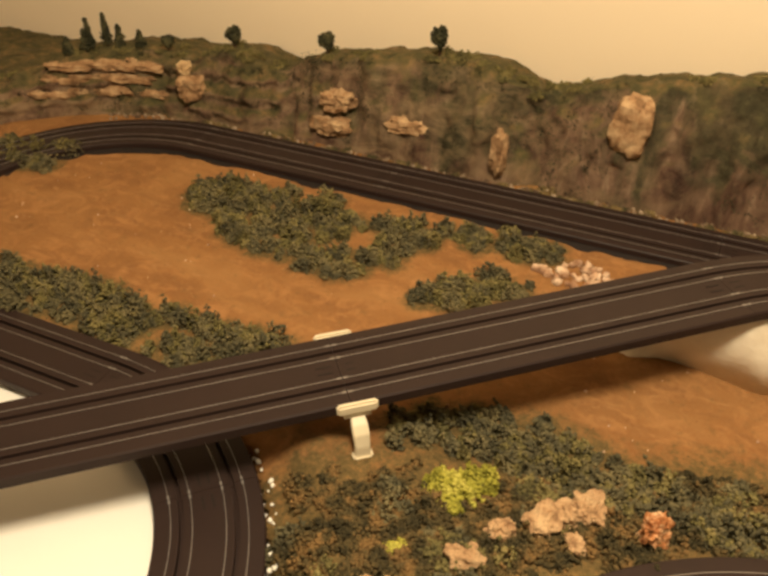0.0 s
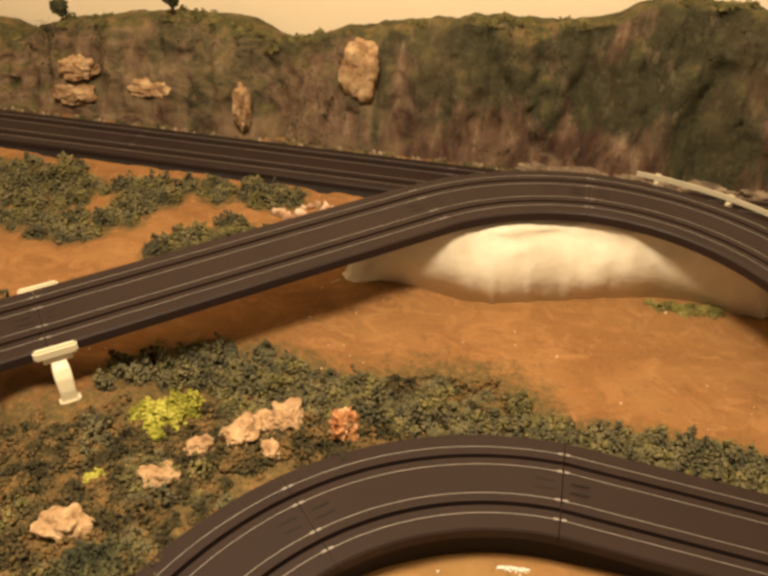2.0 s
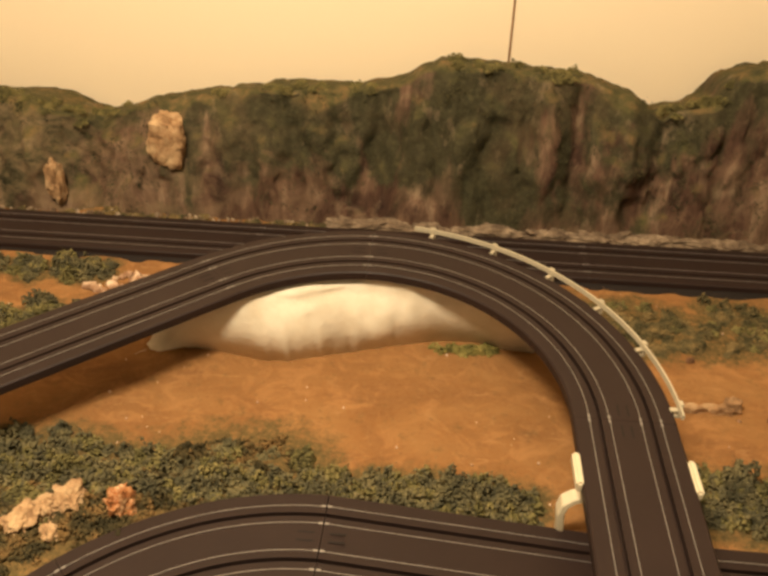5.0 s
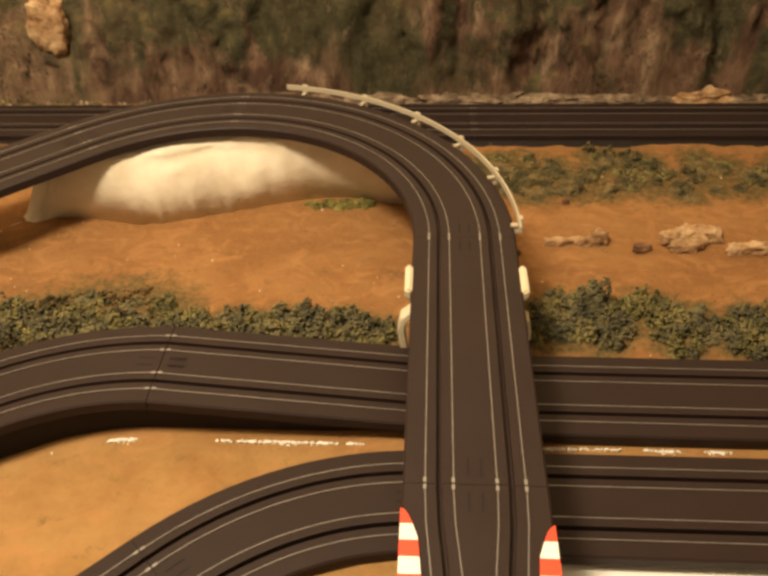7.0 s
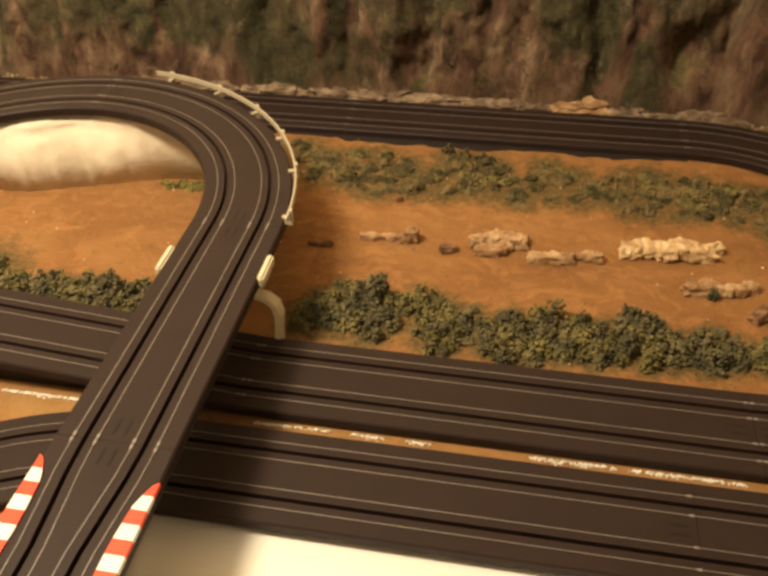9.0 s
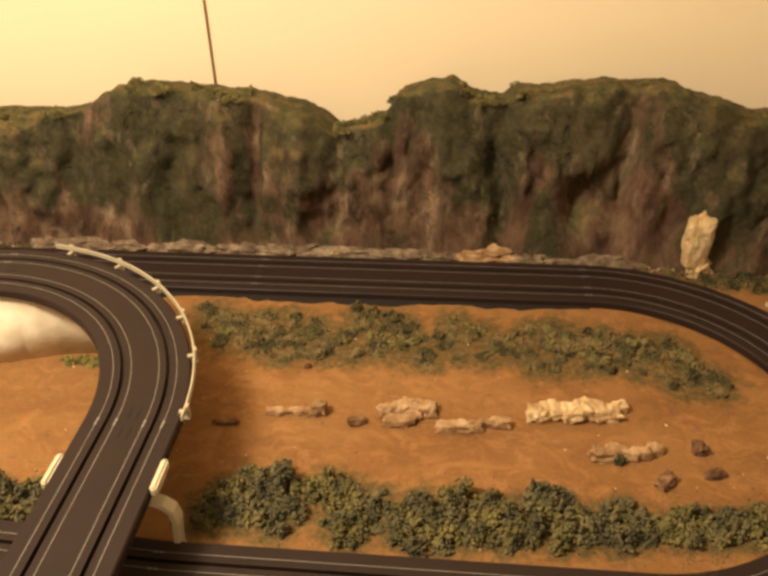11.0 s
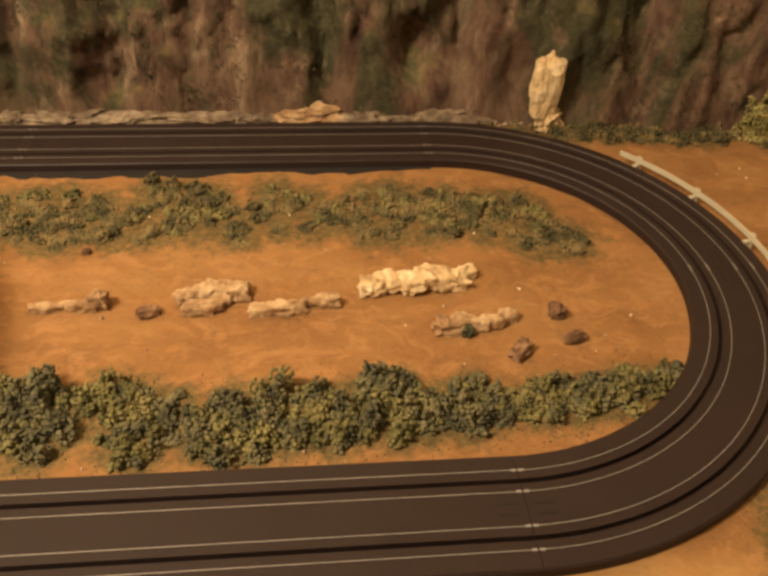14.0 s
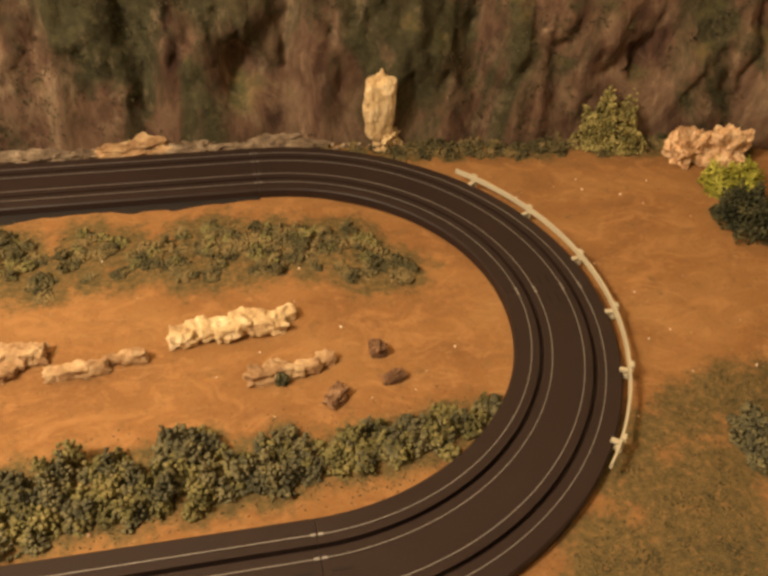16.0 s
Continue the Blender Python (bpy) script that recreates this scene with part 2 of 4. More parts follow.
# ---------------------------------------------------------------- mesh helpers
def link_mesh(name, verts, faces, material, parent=None, label="", smooth=False):
    """verts in decimetres"""
    me = bpy.data.meshes.new(name)
    me.from_pydata([(x * D, y * D, z * D) for x, y, z in verts], [], faces)
    me.materials.append(material)
    if smooth:
        me.polygons.foreach_set("use_smooth", [True] * len(me.polygons))
    me.update()
    ob = new(name, me)
    if parent is not None:
        ob.parent = parent
    if label:
        ob["label"] = label
    return ob


def part(name, bm, material, parent=None, label="", smooth=False):
    bm.normal_update()
    me = bpy.data.meshes.new(name)
    bmesh.ops.scale(bm, vec=(D, D, D), verts=bm.verts)
    bm.to_mesh(me)
    bm.free()
    me.materials.append(material)
    if smooth:
        me.polygons.foreach_set("use_smooth", [True] * len(me.polygons))
    ob = new(name, me)
    if parent is not None:
        ob.parent = parent
    if label:
        ob["label"] = label
    return ob


def holder(name, label, category, group="", kind=""):
    return tagged(new(name), label, category, group, kind)


def box(bm, x0, x1, y0, y1, z0, z1):
    m = Matrix.Translation(((x0 + x1) / 2, (y0 + y1) / 2, (z0 + z1) / 2)) @ Matrix.Diagonal((x1 - x0, y1 - y0, z1 - z0, 1))
    return bmesh.ops.create_cube(bm, size=1, matrix=m)["verts"]


def sweep(path, profile, closed=True):
    """path: (x, y, z, heading in degrees); profile: (offset to the right of travel, height) or a function of the step."""
    verts, faces, n = [], [], 0
    for i, (x, y, z, a) in enumerate(path):
        pr = profile(i / (len(path) - 1)) if callable(profile) else profile
        n = len(pr)
        rx, ry = math.sin(radians(a)), -math.cos(radians(a))
        verts += [(x + rx * o, y + ry * o, z + h) for o, h in pr]
    for i in range(len(path) - 1):
        for j in range(n if closed else n - 1):
            k = (j + 1) % n
            faces.append((i * n + j, i * n + k, (i + 1) * n + k, (i + 1) * n + j))
    if closed:
        faces.append(tuple(range(n)))
        faces.append(tuple(reversed(range((len(path) - 1) * n, len(path) * n))))
    return verts, faces


def smoothstep(a, b, x):
    t = np.clip((x - a) / (b - a), 0, 1)
    return t * t * (3 - 2 * t)


def fbm(x, y, z=0.0, oct_=4):
    return noise.fractal(Vector((x, y, z)), 0.9, 2.1, oct_)


# icosahedron for crumbs
_p = (1 + 5 ** 0.5) / 2
ICO_V = np.array([(-1, _p, 0), (1, _p, 0), (-1, -_p, 0), (1, -_p, 0), (0, -1, _p), (0, 1, _p), (0, -1, -_p), (0, 1, -_p), (_p, 0, -1), (_p, 0, 1), (-_p, 0, -1), (-_p, 0, 1)]) / 1.9
ICO_F = np.array([(0, 11, 5), (0, 5, 1), (0, 1, 7), (0, 7, 10), (0, 10, 11), (1, 5, 9), (5, 11, 4), (11, 10, 2), (10, 7, 6), (7, 1, 8), (3, 9, 4), (3, 4, 2), (3, 2, 6), (3, 6, 8), (3, 8, 9), (4, 9, 5), (2, 4, 11), (6, 2, 10), (8, 6, 7), (9, 8, 1)])


OCT_V = np.array([(1, 0, 0), (-1, 0, 0), (0, 1, 0), (0, -1, 0), (0, 0, 1), (0, 0, -1)], float)
OCT_F = np.array([(0, 2, 4), (2, 1, 4), (1, 3, 4), (3, 0, 4), (2, 0, 5), (1, 2, 5), (3, 1, 5), (0, 3, 5)])


def crumbs(name, centres, sizes, material, rng, parent=None, label="", fine=True):
    """Many small ragged lumps in one mesh; centres in decimetres."""
    n = len(centres)
    V0, F0 = (OCT_V, OCT_F) if fine else (ICO_V, ICO_F)
    m = len(V0)
    v = V0[None] * (1 + rng.uniform(-0.5, 0.4, (n, m, 1)))
    q = rng.normal(size=(n, 4))
    q /= np.linalg.norm(q, axis=1, keepdims=True)
    w, x, y, z = q.T
    R = np.stack([1 - 2 * (y * y + z * z), 2 * (x * y - z * w), 2 * (x * z + y * w), 2 * (x * y + z * w), 1 - 2 * (x * x + z * z), 2 * (y * z - x * w), 2 * (x * z - y * w), 2 * (y * z + x * w), 1 - 2 * (x * x + y * y)], 1).reshape(n, 3, 3)
    v = np.einsum("nij,nkj->nki", R, v) * np.asarray(sizes)[:, None, None] + np.asarray(centres)[:, None]
    f = (F0[None] + m * np.arange(n)[:, None, None]).reshape(-1, 3)
    me = bpy.data.meshes.new(name)
    me.vertices.add(m * n)
    me.vertices.foreach_set("co", (v * D).ravel())
    me.loops.add(3 * len(f))
    me.loops.foreach_set("vertex_index", f.ravel())
    me.polygons.add(len(f))
    me.polygons.foreach_set("loop_start", np.arange(0, 3 * len(f), 3))
    if fine:
        me.polygons.foreach_set("use_smooth", np.ones(len(f), bool))
    me.update(calc_edges=True)
    me.materials.append(material)
    ob = new(name, me)
    if parent is not None:
        ob.parent = parent
    if label:
        ob["label"] = label
    return ob


# ---------------------------------------------------------------- terrain
ARCH = (-6.18, -4.26)       # centre of the front curve
HAIR = (-6.155, -1.22)      # centre of the raised hairpin
RAD, HALF = 2.13, 0.3825


def hill(x, y):
    """Height of the scenic ground."""
    r = np.hypot(x - ARCH[0], y - ARCH[1])
    side = smoothstep(2.2, 2.45, r)
    front = smoothstep(-1.25, -2.1, y)
    left = smoothstep(2.45, 3.0, np.hypot(x + 12.15, y + 4.26)) * smoothstep(-11.5, -10.2, x) * smoothstep(-4.2, -7.0, x)
    h = 0.30 * front * left * side
    h = h + 0.06 * smoothstep(2.5, 2.9, y)
    h = h + 0.10 * smoothstep(2.4, 4.2, x) * smoothstep(-1.5, 2.0, y)
    return h


def ground_h(x, y):
    base = float(hill(x, y))
    near = min(abs(abs(y) - RAD), 1.0)
    amp = 0.035 if near > 0.42 else 0.0
    return base + amp * fbm(x * 1.1, y * 1.1) + 0.012 * fbm(x * 5, y * 5, 3.0) * (1 if near > 0.42 else 0)


def build_ground():
    xs, ys = np.arange(-21.0, 7.01, 0.07), np.arange(-5.4, 4.0, 0.07)
    verts, index, faces = [], {}, []

    def inside(x, y):
        w = 0.10 * fbm(x * 2.3, y * 2.3, 7.0)
        if y > -2.2:
            return True
        if x < -4.0:
            if math.hypot(x + 12.15, y + 4.26) < 2.46 or x < -11.5:
                return False
            return y > -5.2 + w and (y > -3.15 or x > -9.66 + 0.42 * (-3.15 - y) + w)
        return x >= -4.0 and y > -3.15 and x > -9
    for i, x in enumerate(xs):
        for j, y in enumerate(ys):
            if inside(x, y):
                index[i, j] = len(verts)
                verts.append((x, y, ground_h(x, y)))
    for (i, j), a in index.items():
        q = [index.get((i + 1, j)), index.get((i + 1, j + 1)), index.get((i, j + 1))]
        if None not in q:
            faces.append((a, *q))
    ob = link_mesh("ground", verts, faces, M_DIRT, smooth=True)
    s = ob.modifiers.new("thick", "SOLIDIFY")
    s.thickness, s.offset = 0.008, -1
    tagged(ob, "orange-brown dirt scenery ground with streaks and specks", "ground", kind="structure")
    return ob


GROUND = build_ground()
bm = bmesh.new()
box(bm, -25.5, 11.5, -9.5, 4.39, -0.45, -0.06)
tagged(part("table", bm, M_TABLE), "white painted board under the layout", "table", kind="structure")

# room: only the north wall is in view; the others just bounce lamp light
bm = bmesh.new(); box(bm, -26, 12, 4.4, 4.7, -9, 13.5)
tagged(part("wall_north", bm, M_WALL), "plain cream painted wall behind the scenery", "wall", kind="structure")
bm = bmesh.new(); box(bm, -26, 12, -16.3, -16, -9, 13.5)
tagged(part("wall_south", bm, M_ROOM), "unseen plain wall added to bounce lamp light", "wall", kind="structure")
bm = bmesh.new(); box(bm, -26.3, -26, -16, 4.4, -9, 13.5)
tagged(part("wall_west", bm, M_ROOM), "unseen plain wall added to bounce lamp light", "wall", kind="structure")
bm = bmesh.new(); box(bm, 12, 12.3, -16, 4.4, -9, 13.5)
tagged(part("wall_east", bm, M_ROOM), "unseen plain wall added to bounce lamp light", "wall", kind="structure")
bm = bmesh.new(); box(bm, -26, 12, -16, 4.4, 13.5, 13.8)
tagged(part("ceiling", bm, M_ROOM), "unseen ceiling added to bounce lamp light", "ceiling", kind="structure")
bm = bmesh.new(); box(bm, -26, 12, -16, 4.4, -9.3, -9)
tagged(part("floor", bm, M_ROOM), "unseen floor added to bounce lamp light", "floor", kind="structure")


# ---------------------------------------------------------------- cliff
RIDGE_X = [-21, -18.5, -17.0, -16.7, -15.7, -14.8, -14.4, -13.58, -13.1, -11.6, -10.6, -10.0, -9.1, -8.4, -7.5, -6.6, -6.05, -5.57, -4.9, -4.2, -3.4, -3.0, -2.65, -2.4, -2.2, -1.62, -1.4, -0.97, -0.86, 0.15, 0.95, 1.5, 2.0, 2.73, 3.1, 4.0, 8]
RIDGE_Z = [0.50, 0.50, 0.60, 0.78, 0.86, 0.80, 0.98, 0.76, 1.04, 1.29, 1.29, 1.03, 1.31, 1.44, 1.58, 1.57, 1.70, 1.98, 1.92, 1.87, 1.70, 1.40, 1.53, 1.62, 1.93, 2.10, 1.95, 1.82, 1.98, 2.06, 2.05, 1.88, 1.72, 1.69, 1.80, 1.9, 1.9]
FOOT_X = [-21, -18.2, -17.6, -17.1, -16.4, -15.6, -14.4, -13, -10, -7, -4, -1, 0.5, 1.3, 2.2, 3.0, 3.8, 4.6, 5.5, 8]
FOOT_Y = [-0.5, 0.0, 0.8, 1.5, 2.15, 2.5, 2.64, 2.66, 2.66, 2.68, 2.68, 2.66, 2.62, 2.55, 2.45, 2.35, 2.2, 1.95, 1.7, 1.2]


def build_cliff():
    xs = np.arange(-21, 7.6, 0.05)
    rows = 46
    verts, faces = [], []
    for i, x in enumerate(xs):
        top = np.interp(x, RIDGE_X, RIDGE_Z) - 0.03 + 0.04 * fbm(x * 3, 1.0)
        foot = np.interp(x, FOOT_X, FOOT_Y) + 0.06 * fbm(x * 2, 5.0)
        lean = 0.48 + 0.10 * fbm(x * 0.9, 9.0)
        cleft = sum(0.15 * math.exp(-((x - c) / w) ** 2) for c, w in ((-13.3, 0.3), (-9.95, 0.3), (-6.2, 0.25), (-4.95, 0.13), (-3.95, 0.1), (-2.95, 0.30), (-2.3, 0.12), (-0.98, 0.2), (0.35, 0.2), (2.2, 0.3)))
        for j in range(rows):
            v = j / (rows - 1)
            if v < 0.72:
                s = v / 0.72
                z = top * (1 - (1 - s) ** 1.25) - 0.02
                y = foot + lean * s ** 1.6
            else:
                s = (v - 0.72) / 0.28
                z = top - 0.30 * s ** 1.5
                y = foot + lean + s * max(0.3, 4.3 - foot - lean)
            wall = math.sin(min(1.0, v / 0.72) * math.pi) if v < 0.72 else 0
            gully = abs(noise.noise(Vector((x * 1.25, z * 0.25, 2.0)))) ** 0.7
            d = -0.34 * wall * (gully - 0.35) - 0.15 * wall * fbm(x * 3.2, z * 1.7, 4.0, 5)
            if x < -13.4:      # layered strata
                d += 0.05 * wall * math.sin(z * 26 + 2.0 * fbm(x, z))
            hollow = 0.42 * math.exp(-((x + 0.02) / 0.24) ** 2 - ((z - 0.72) / 0.26) ** 2)   # small cave
            y += d + cleft * wall ** 0.5 + hollow
            z += 0.05 * fbm(x * 4, y * 4, z * 3) * (1 if j else 0)
            y += 0.05 * wall * fbm(x * 9, z * 6, 11.0, 4) + 0.06 * wall * (0.4 - abs(noise.noise(Vector((x * 4.5, z * 1.2, 17.0)))))
            x2 = x + 0.03 * fbm(x * 5, z * 5, 8.0)
            verts.append((x2, y, z))
    n = rows
    for i in range(len(xs) - 1):
        for j in range(rows - 1):
            faces.append((i * n + j, (i + 1) * n + j, (i + 1) * n + j + 1, i * n + j + 1))
    ob = link_mesh("cliff", verts, faces, M_CLIFF, smooth=True)
    tagged(ob, "mossy brown and grey rock cliff of painted plaster against the wall", "cliff", kind="structure")
    return np.array(verts).reshape(len(xs), rows, 3)


CLIFF = build_cliff()


# ---------------------------------------------------------------- slot-car track
RAILS = (-0.265, -0.115, 0.115, 0.265)
SLOTS = (-0.19, 0.19)
DECK = 0.085


def line(x0, y0, z0, x1, y1, z1, step=0.25):
    n = max(2, int(math.hypot(x1 - x0, y1 - y0) / step) + 1)
    a = math.degrees(math.atan2(y1 - y0, x1 - x0))
    return [(x0 + (x1 - x0) * i / n, y0 + (y1 - y0) * i / n, z0 + (z1 - z0) * i / n, a) for i in range(n + 1)]


def arc(cx, cy, r, a0, a1, z0, z1, step=3.0):
    """Turns from polar angle a0 to a1; the heading follows."""
    n = max(3, int(abs(a1 - a0) / step))
    sgn = 1 if a1 > a0 else -1
    out = []
    for i in range(n + 1):
        a = a0 + (a1 - a0) * i / n
        out.append((cx + r * math.cos(radians(a)), cy + r * math.sin(radians(a)), z0 + (z1 - z0) * i / n, a + 90 * sgn))
    return out


def deck_profile(spread):
    """Cross-section with two slots, thin side skirts and a bevelled lip; z = 0 is the running surface."""
    s, w, d = spread, 0.016, 0.05
    p = [(-HALF, -DECK), (-HALF, -0.012), (-HALF + 0.012, 0.0)]
    for c in (-0.19 * s, 0.19 * s):
        p += [(c - w, 0.0), (c - w, -d), (c + w, -d), (c + w, 0.0)]
    p += [(HALF - 0.012, 0.0), (HALF, -0.012), (HALF, -DECK)]
    return p


def track_section(path, label, spread=None, latch=True):
    sp = spread or (lambda u: 1.0)
    top = holder("track_section", label, "slot-car track", "track sections of the circuit")
    gap = 0.003      # joint between sections
    p = list(path)
    x, y, z, a = p[0]
    p[0] = (x + gap * math.cos(radians(a)), y + gap * math.sin(radians(a)), z, a)
    v, f = sweep(p, lambda u: deck_profile(sp(u)))
    part_deck = link_mesh("deck", v, f, M_TRACK, top)
    for r in RAILS:
        jit = random.uniform(-0.002, 0.002)
        w = 0.0021
        c0 = 0.19 if r > 0 else -0.19
        v, f = sweep(p, lambda u: [(c0 * sp(u) + r - c0 - w + jit, 0.0015), (c0 * sp(u) + r - c0 + w + jit, 0.0015), (c0 * sp(u) + r - c0 + w + jit, 0.005), (c0 * sp(u) + r - c0 - w + jit, 0.005)])
        link_mesh("rail", v, f, M_RAIL, top, "thin steel conductor rail")
    if latch:
        for end, sgn in ((p[0], 1), (p[-1], -1)):
            x, y, z, a = end
            ca, sa = math.cos(radians(a)), math.sin(radians(a))
            bits = [("latch_slot", M_GROOVE, (0.05, 0.17, o - 0.007, o + 0.007, 0.0015, 0.003), "dark latch slit beside the joint") for o in (-0.035, 0.035)]
            bits += [("rail_tab", M_RAIL, (0.006, 0.036, c0 * sp(0 if sgn > 0 else 1) + r - c0 - 0.008, c0 * sp(0 if sgn > 0 else 1) + r - c0 + 0.008, 0.002, 0.007), "bent rail end at the joint") for r in RAILS for c0 in (math.copysign(0.19, r),)]
            for nm, mat_, dims, lb in bits:
                bm = bmesh.new()
                box(bm, *dims)
                for vtx in bm.verts:
                    u, w_, h = vtx.co
                    vtx.co = (x + (u * ca * sgn + w_ * sa), y + (u * sa * sgn - w_ * ca), z + h)
                bmesh.ops.recalc_face_normals(bm, faces=bm.faces)
                part(nm, bm, mat_, top, lb)
    return top


Z0 = 0.09
flat_l, rise_l, bridge_l = "dark brown plastic two-lane track lying flat on the ground", "dark brown plastic two-lane track climbing on the scenery", "dark brown plastic two-lane track raised on cream piers"
# large oval
WEST = -14.2
track_section(arc(0, 0, RAD, -90, 0, Z0, Z0), flat_l)
track_section(arc(0, 0, RAD, 0, 90, Z0, Z0), flat_l)
for x0, x1 in ((0, -3.81), (-3.81, -7.62), (-7.62, -11.43), (-11.43, WEST)):
    track_section(line(x0, RAD, Z0, x1, RAD, Z0), flat_l)
track_section(arc(WEST, 0, RAD, 90, 180, Z0, Z0), flat_l)
track_section(arc(WEST, 0, RAD, 180, 270, Z0, Z0), flat_l)
track_section(line(WEST, -RAD, Z0, -12.15, -RAD, Z0), flat_l)
track_section(arc(-12.15, -4.26, RAD, 90, 45, Z0, Z0), flat_l)
track_section(arc(-12.15, -4.26, RAD, 45, 0, Z0, Z0), flat_l)
track_section(line(-10.02, -4.26, Z0, -10.02, -5.6, Z0), flat_l)
# near straight and the front curve
track_section(line(-3.7, -RAD, Z0 + 0.03, 0, -RAD, Z0), flat_l)
track_section(line(-6.18, -RAD, 0.36, -3.7, -RAD, Z0 + 0.03), rise_l)
track_section(arc(*ARCH, RAD, 90, 135, 0.36, 0.37), rise_l)
track_section(arc(*ARCH, RAD, 135, 180, 0.37, 0.37), rise_l)


# near-black solid below the raised deck, added in place of the shade there
def shade_fill(path, label):
    v, f = sweep(path, [(-0.30, -DECK), (0.30, -DECK), (0.30, -DECK - 0.36), (-0.30, -DECK - 0.36)])
    tagged(link_mesh("track_shade_fill", v, f, M_GROOVE), label, "track support")


shade_fill(line(-6.18, -RAD, 0.36, -4.2, -RAD, Z0 + 0.08), "dark solid standing in for shade under the climbing track")
shade_fill(arc(*ARCH, RAD, 90, 180, 0.36, 0.37), "dark solid standing in for shade under the front curve")
# roadbed shoulder showing along the infield side of the far straight
v, f = sweep(line(0.0, RAD, 0.0, WEST, RAD, 0.0) + arc(WEST, 0, RAD, 90, 170, 0.0, 0.0)[1:], [(-HALF + 0.03, 0.03), (-HALF - 0.10, -0.01), (-HALF + 0.03, -0.03)])
tagged(link_mesh("track_roadbed", v, f, M_GROOVE), "black foam roadbed showing beside the far track", "track support")
# second straight
track_section(line(-4.30, -3.025, Z0, -0.5, -3.025, Z0), flat_l)
track_section(line(-0.5, -3.025, Z0, 0.4, -3.025, Z0), flat_l, latch=False)
track_section(arc(-4.30, -3.025 - RAD, RAD, 90, 135, Z0, Z0), flat_l)
dx = RAD * math.sin(radians(45))
ex, ey = -4.30 - dx, -3.025 - RAD + dx
track_section(line(ex, ey, Z0, ex - 1.6, ey - 1.6, Z0), flat_l)
# raised hairpin
ZB = 0.815
BX = -4.025                # centre line of the raised straight
track_section(line(BX, -3.46, ZB, BX, -1.22, ZB), bridge_l)
track_section(line(BX, -5.36, ZB, BX, -3.46, ZB), "dark brown plastic squeeze track with converging lanes on the bridge", spread=lambda u: 1.0 - 0.30 * float(1 - smoothstep(0.55, 0.98, u)))
track_section(arc(*HAIR, RAD, 0, 90, ZB, ZB), bridge_l)
track_section(arc(*HAIR, RAD, 90, 131, ZB, 0.785), bridge_l)
a0 = radians(131)
bx, by = HAIR[0] + RAD * math.cos(a0), HAIR[1] + RAD * math.sin(a0)
ux, uy = -math.sin(a0), math.cos(a0)
track_section(line(bx, by, 0.785, bx + 3.3 * ux, by + 3.3 * uy, 0.70), bridge_l)
track_section(line(bx + 3.3 * ux, by + 3.3 * uy, 0.70, bx + 6.7 * ux, by + 6.7 * uy, 0.63), bridge_l)


# kerbs on the squeeze section
def kerb(side, y_tip):
    top = holder("kerb", "red and white striped kerb along the squeeze track edge", "kerb", "striped kerbs")
    n, ln = 19, 0.092
    cx = BX
    for i in range(n):
        y1, y0 = y_tip - i * ln, y_tip - (i + 1) * ln
        bm = bmesh.new()
        k = 5
        ring = []
        for j in range(k + 1):
            y = y1 + (y0 - y1) * j / k
            d = y_tip - y
            wid = 0.115 * min(1.0, (d / 0.17) ** 0.5 if d > 0 else 0.0) * (0.72 + 0.28 * float(smoothstep(0.0, 0.5, d)))
            ring.append((HALF + 0.004, HALF + 0.004 - max(wid, 0.004), y))
        for za, zb in ((ZB - 0.02, ZB + 0.012),):
            lo = [[bm.verts.new((cx + side * o, y, za)), bm.verts.new((cx + side * q, y, za)), bm.verts.new((cx + side * q, y, zb)), bm.verts.new((cx + side * o, y, zb))] for o, q, y in ring]
            for a, b in zip(lo, lo[1:]):
                for m in range(4):
                    bm.faces.new((a[m], a[(m + 1) % 4], b[(m + 1) % 4], b[m]))
            bm.faces.new(lo[0])
            bm.faces.new(lo[-1][::-1])
        bmesh.ops.recalc_face_normals(bm, faces=bm.faces)
        part("stripe", bm, M_RED if i % 2 == 0 else M_WHITE, top, "red stripe" if i % 2 == 0 else "white stripe")


kerb(-1, -3.62)
kerb(1, -3.70)


# guard rails
def guard_rail(cx, cy, r, a0, a1, z, posts, label):
    top = holder("guard_rail", label, "guard rail", "cream guard rails")
    pth = arc(cx, cy, r, a0, a1, z, z, 2.0)
    prof = [(-0.008, 0.030), (0.006, 0.030), (0.012, 0.040), (0.004, 0.053), (0.012, 0.066), (0.006, 0.077), (-0.008, 0.077)]
    v, f = sweep(pth, prof)
    link_mesh("beam", v, f, M_DULL, top)
    for a in posts:
        bm = bmesh.new()
        box(bm, -0.085, 0.022, -0.022, 0.022, -0.05, -0.03)
        box(bm, 0.0, 0.025, -0.025, 0.025, -0.05, 0.085)
        box(bm, -0.06, 0.0, -0.018, 0.018, 0.004, 0.02)
        ca, sa = math.cos(radians(a)), math.sin(radians(a))
        for vt in bm.verts:
            u, w, h = vt.co
            vt.co = (cx + (r + u) * ca - w * sa, cy + (r + u) * sa + w * ca, z + h)
        part("post_clip", bm, M_DULL, top)


guard_rail(*HAIR, RAD + HALF + 0.035, 0.5, 80.7, ZB, (3.3, 19.5, 33.4, 47.1, 61.6, 76.4), "cream plastic guard rail clipped round the raised hairpin")
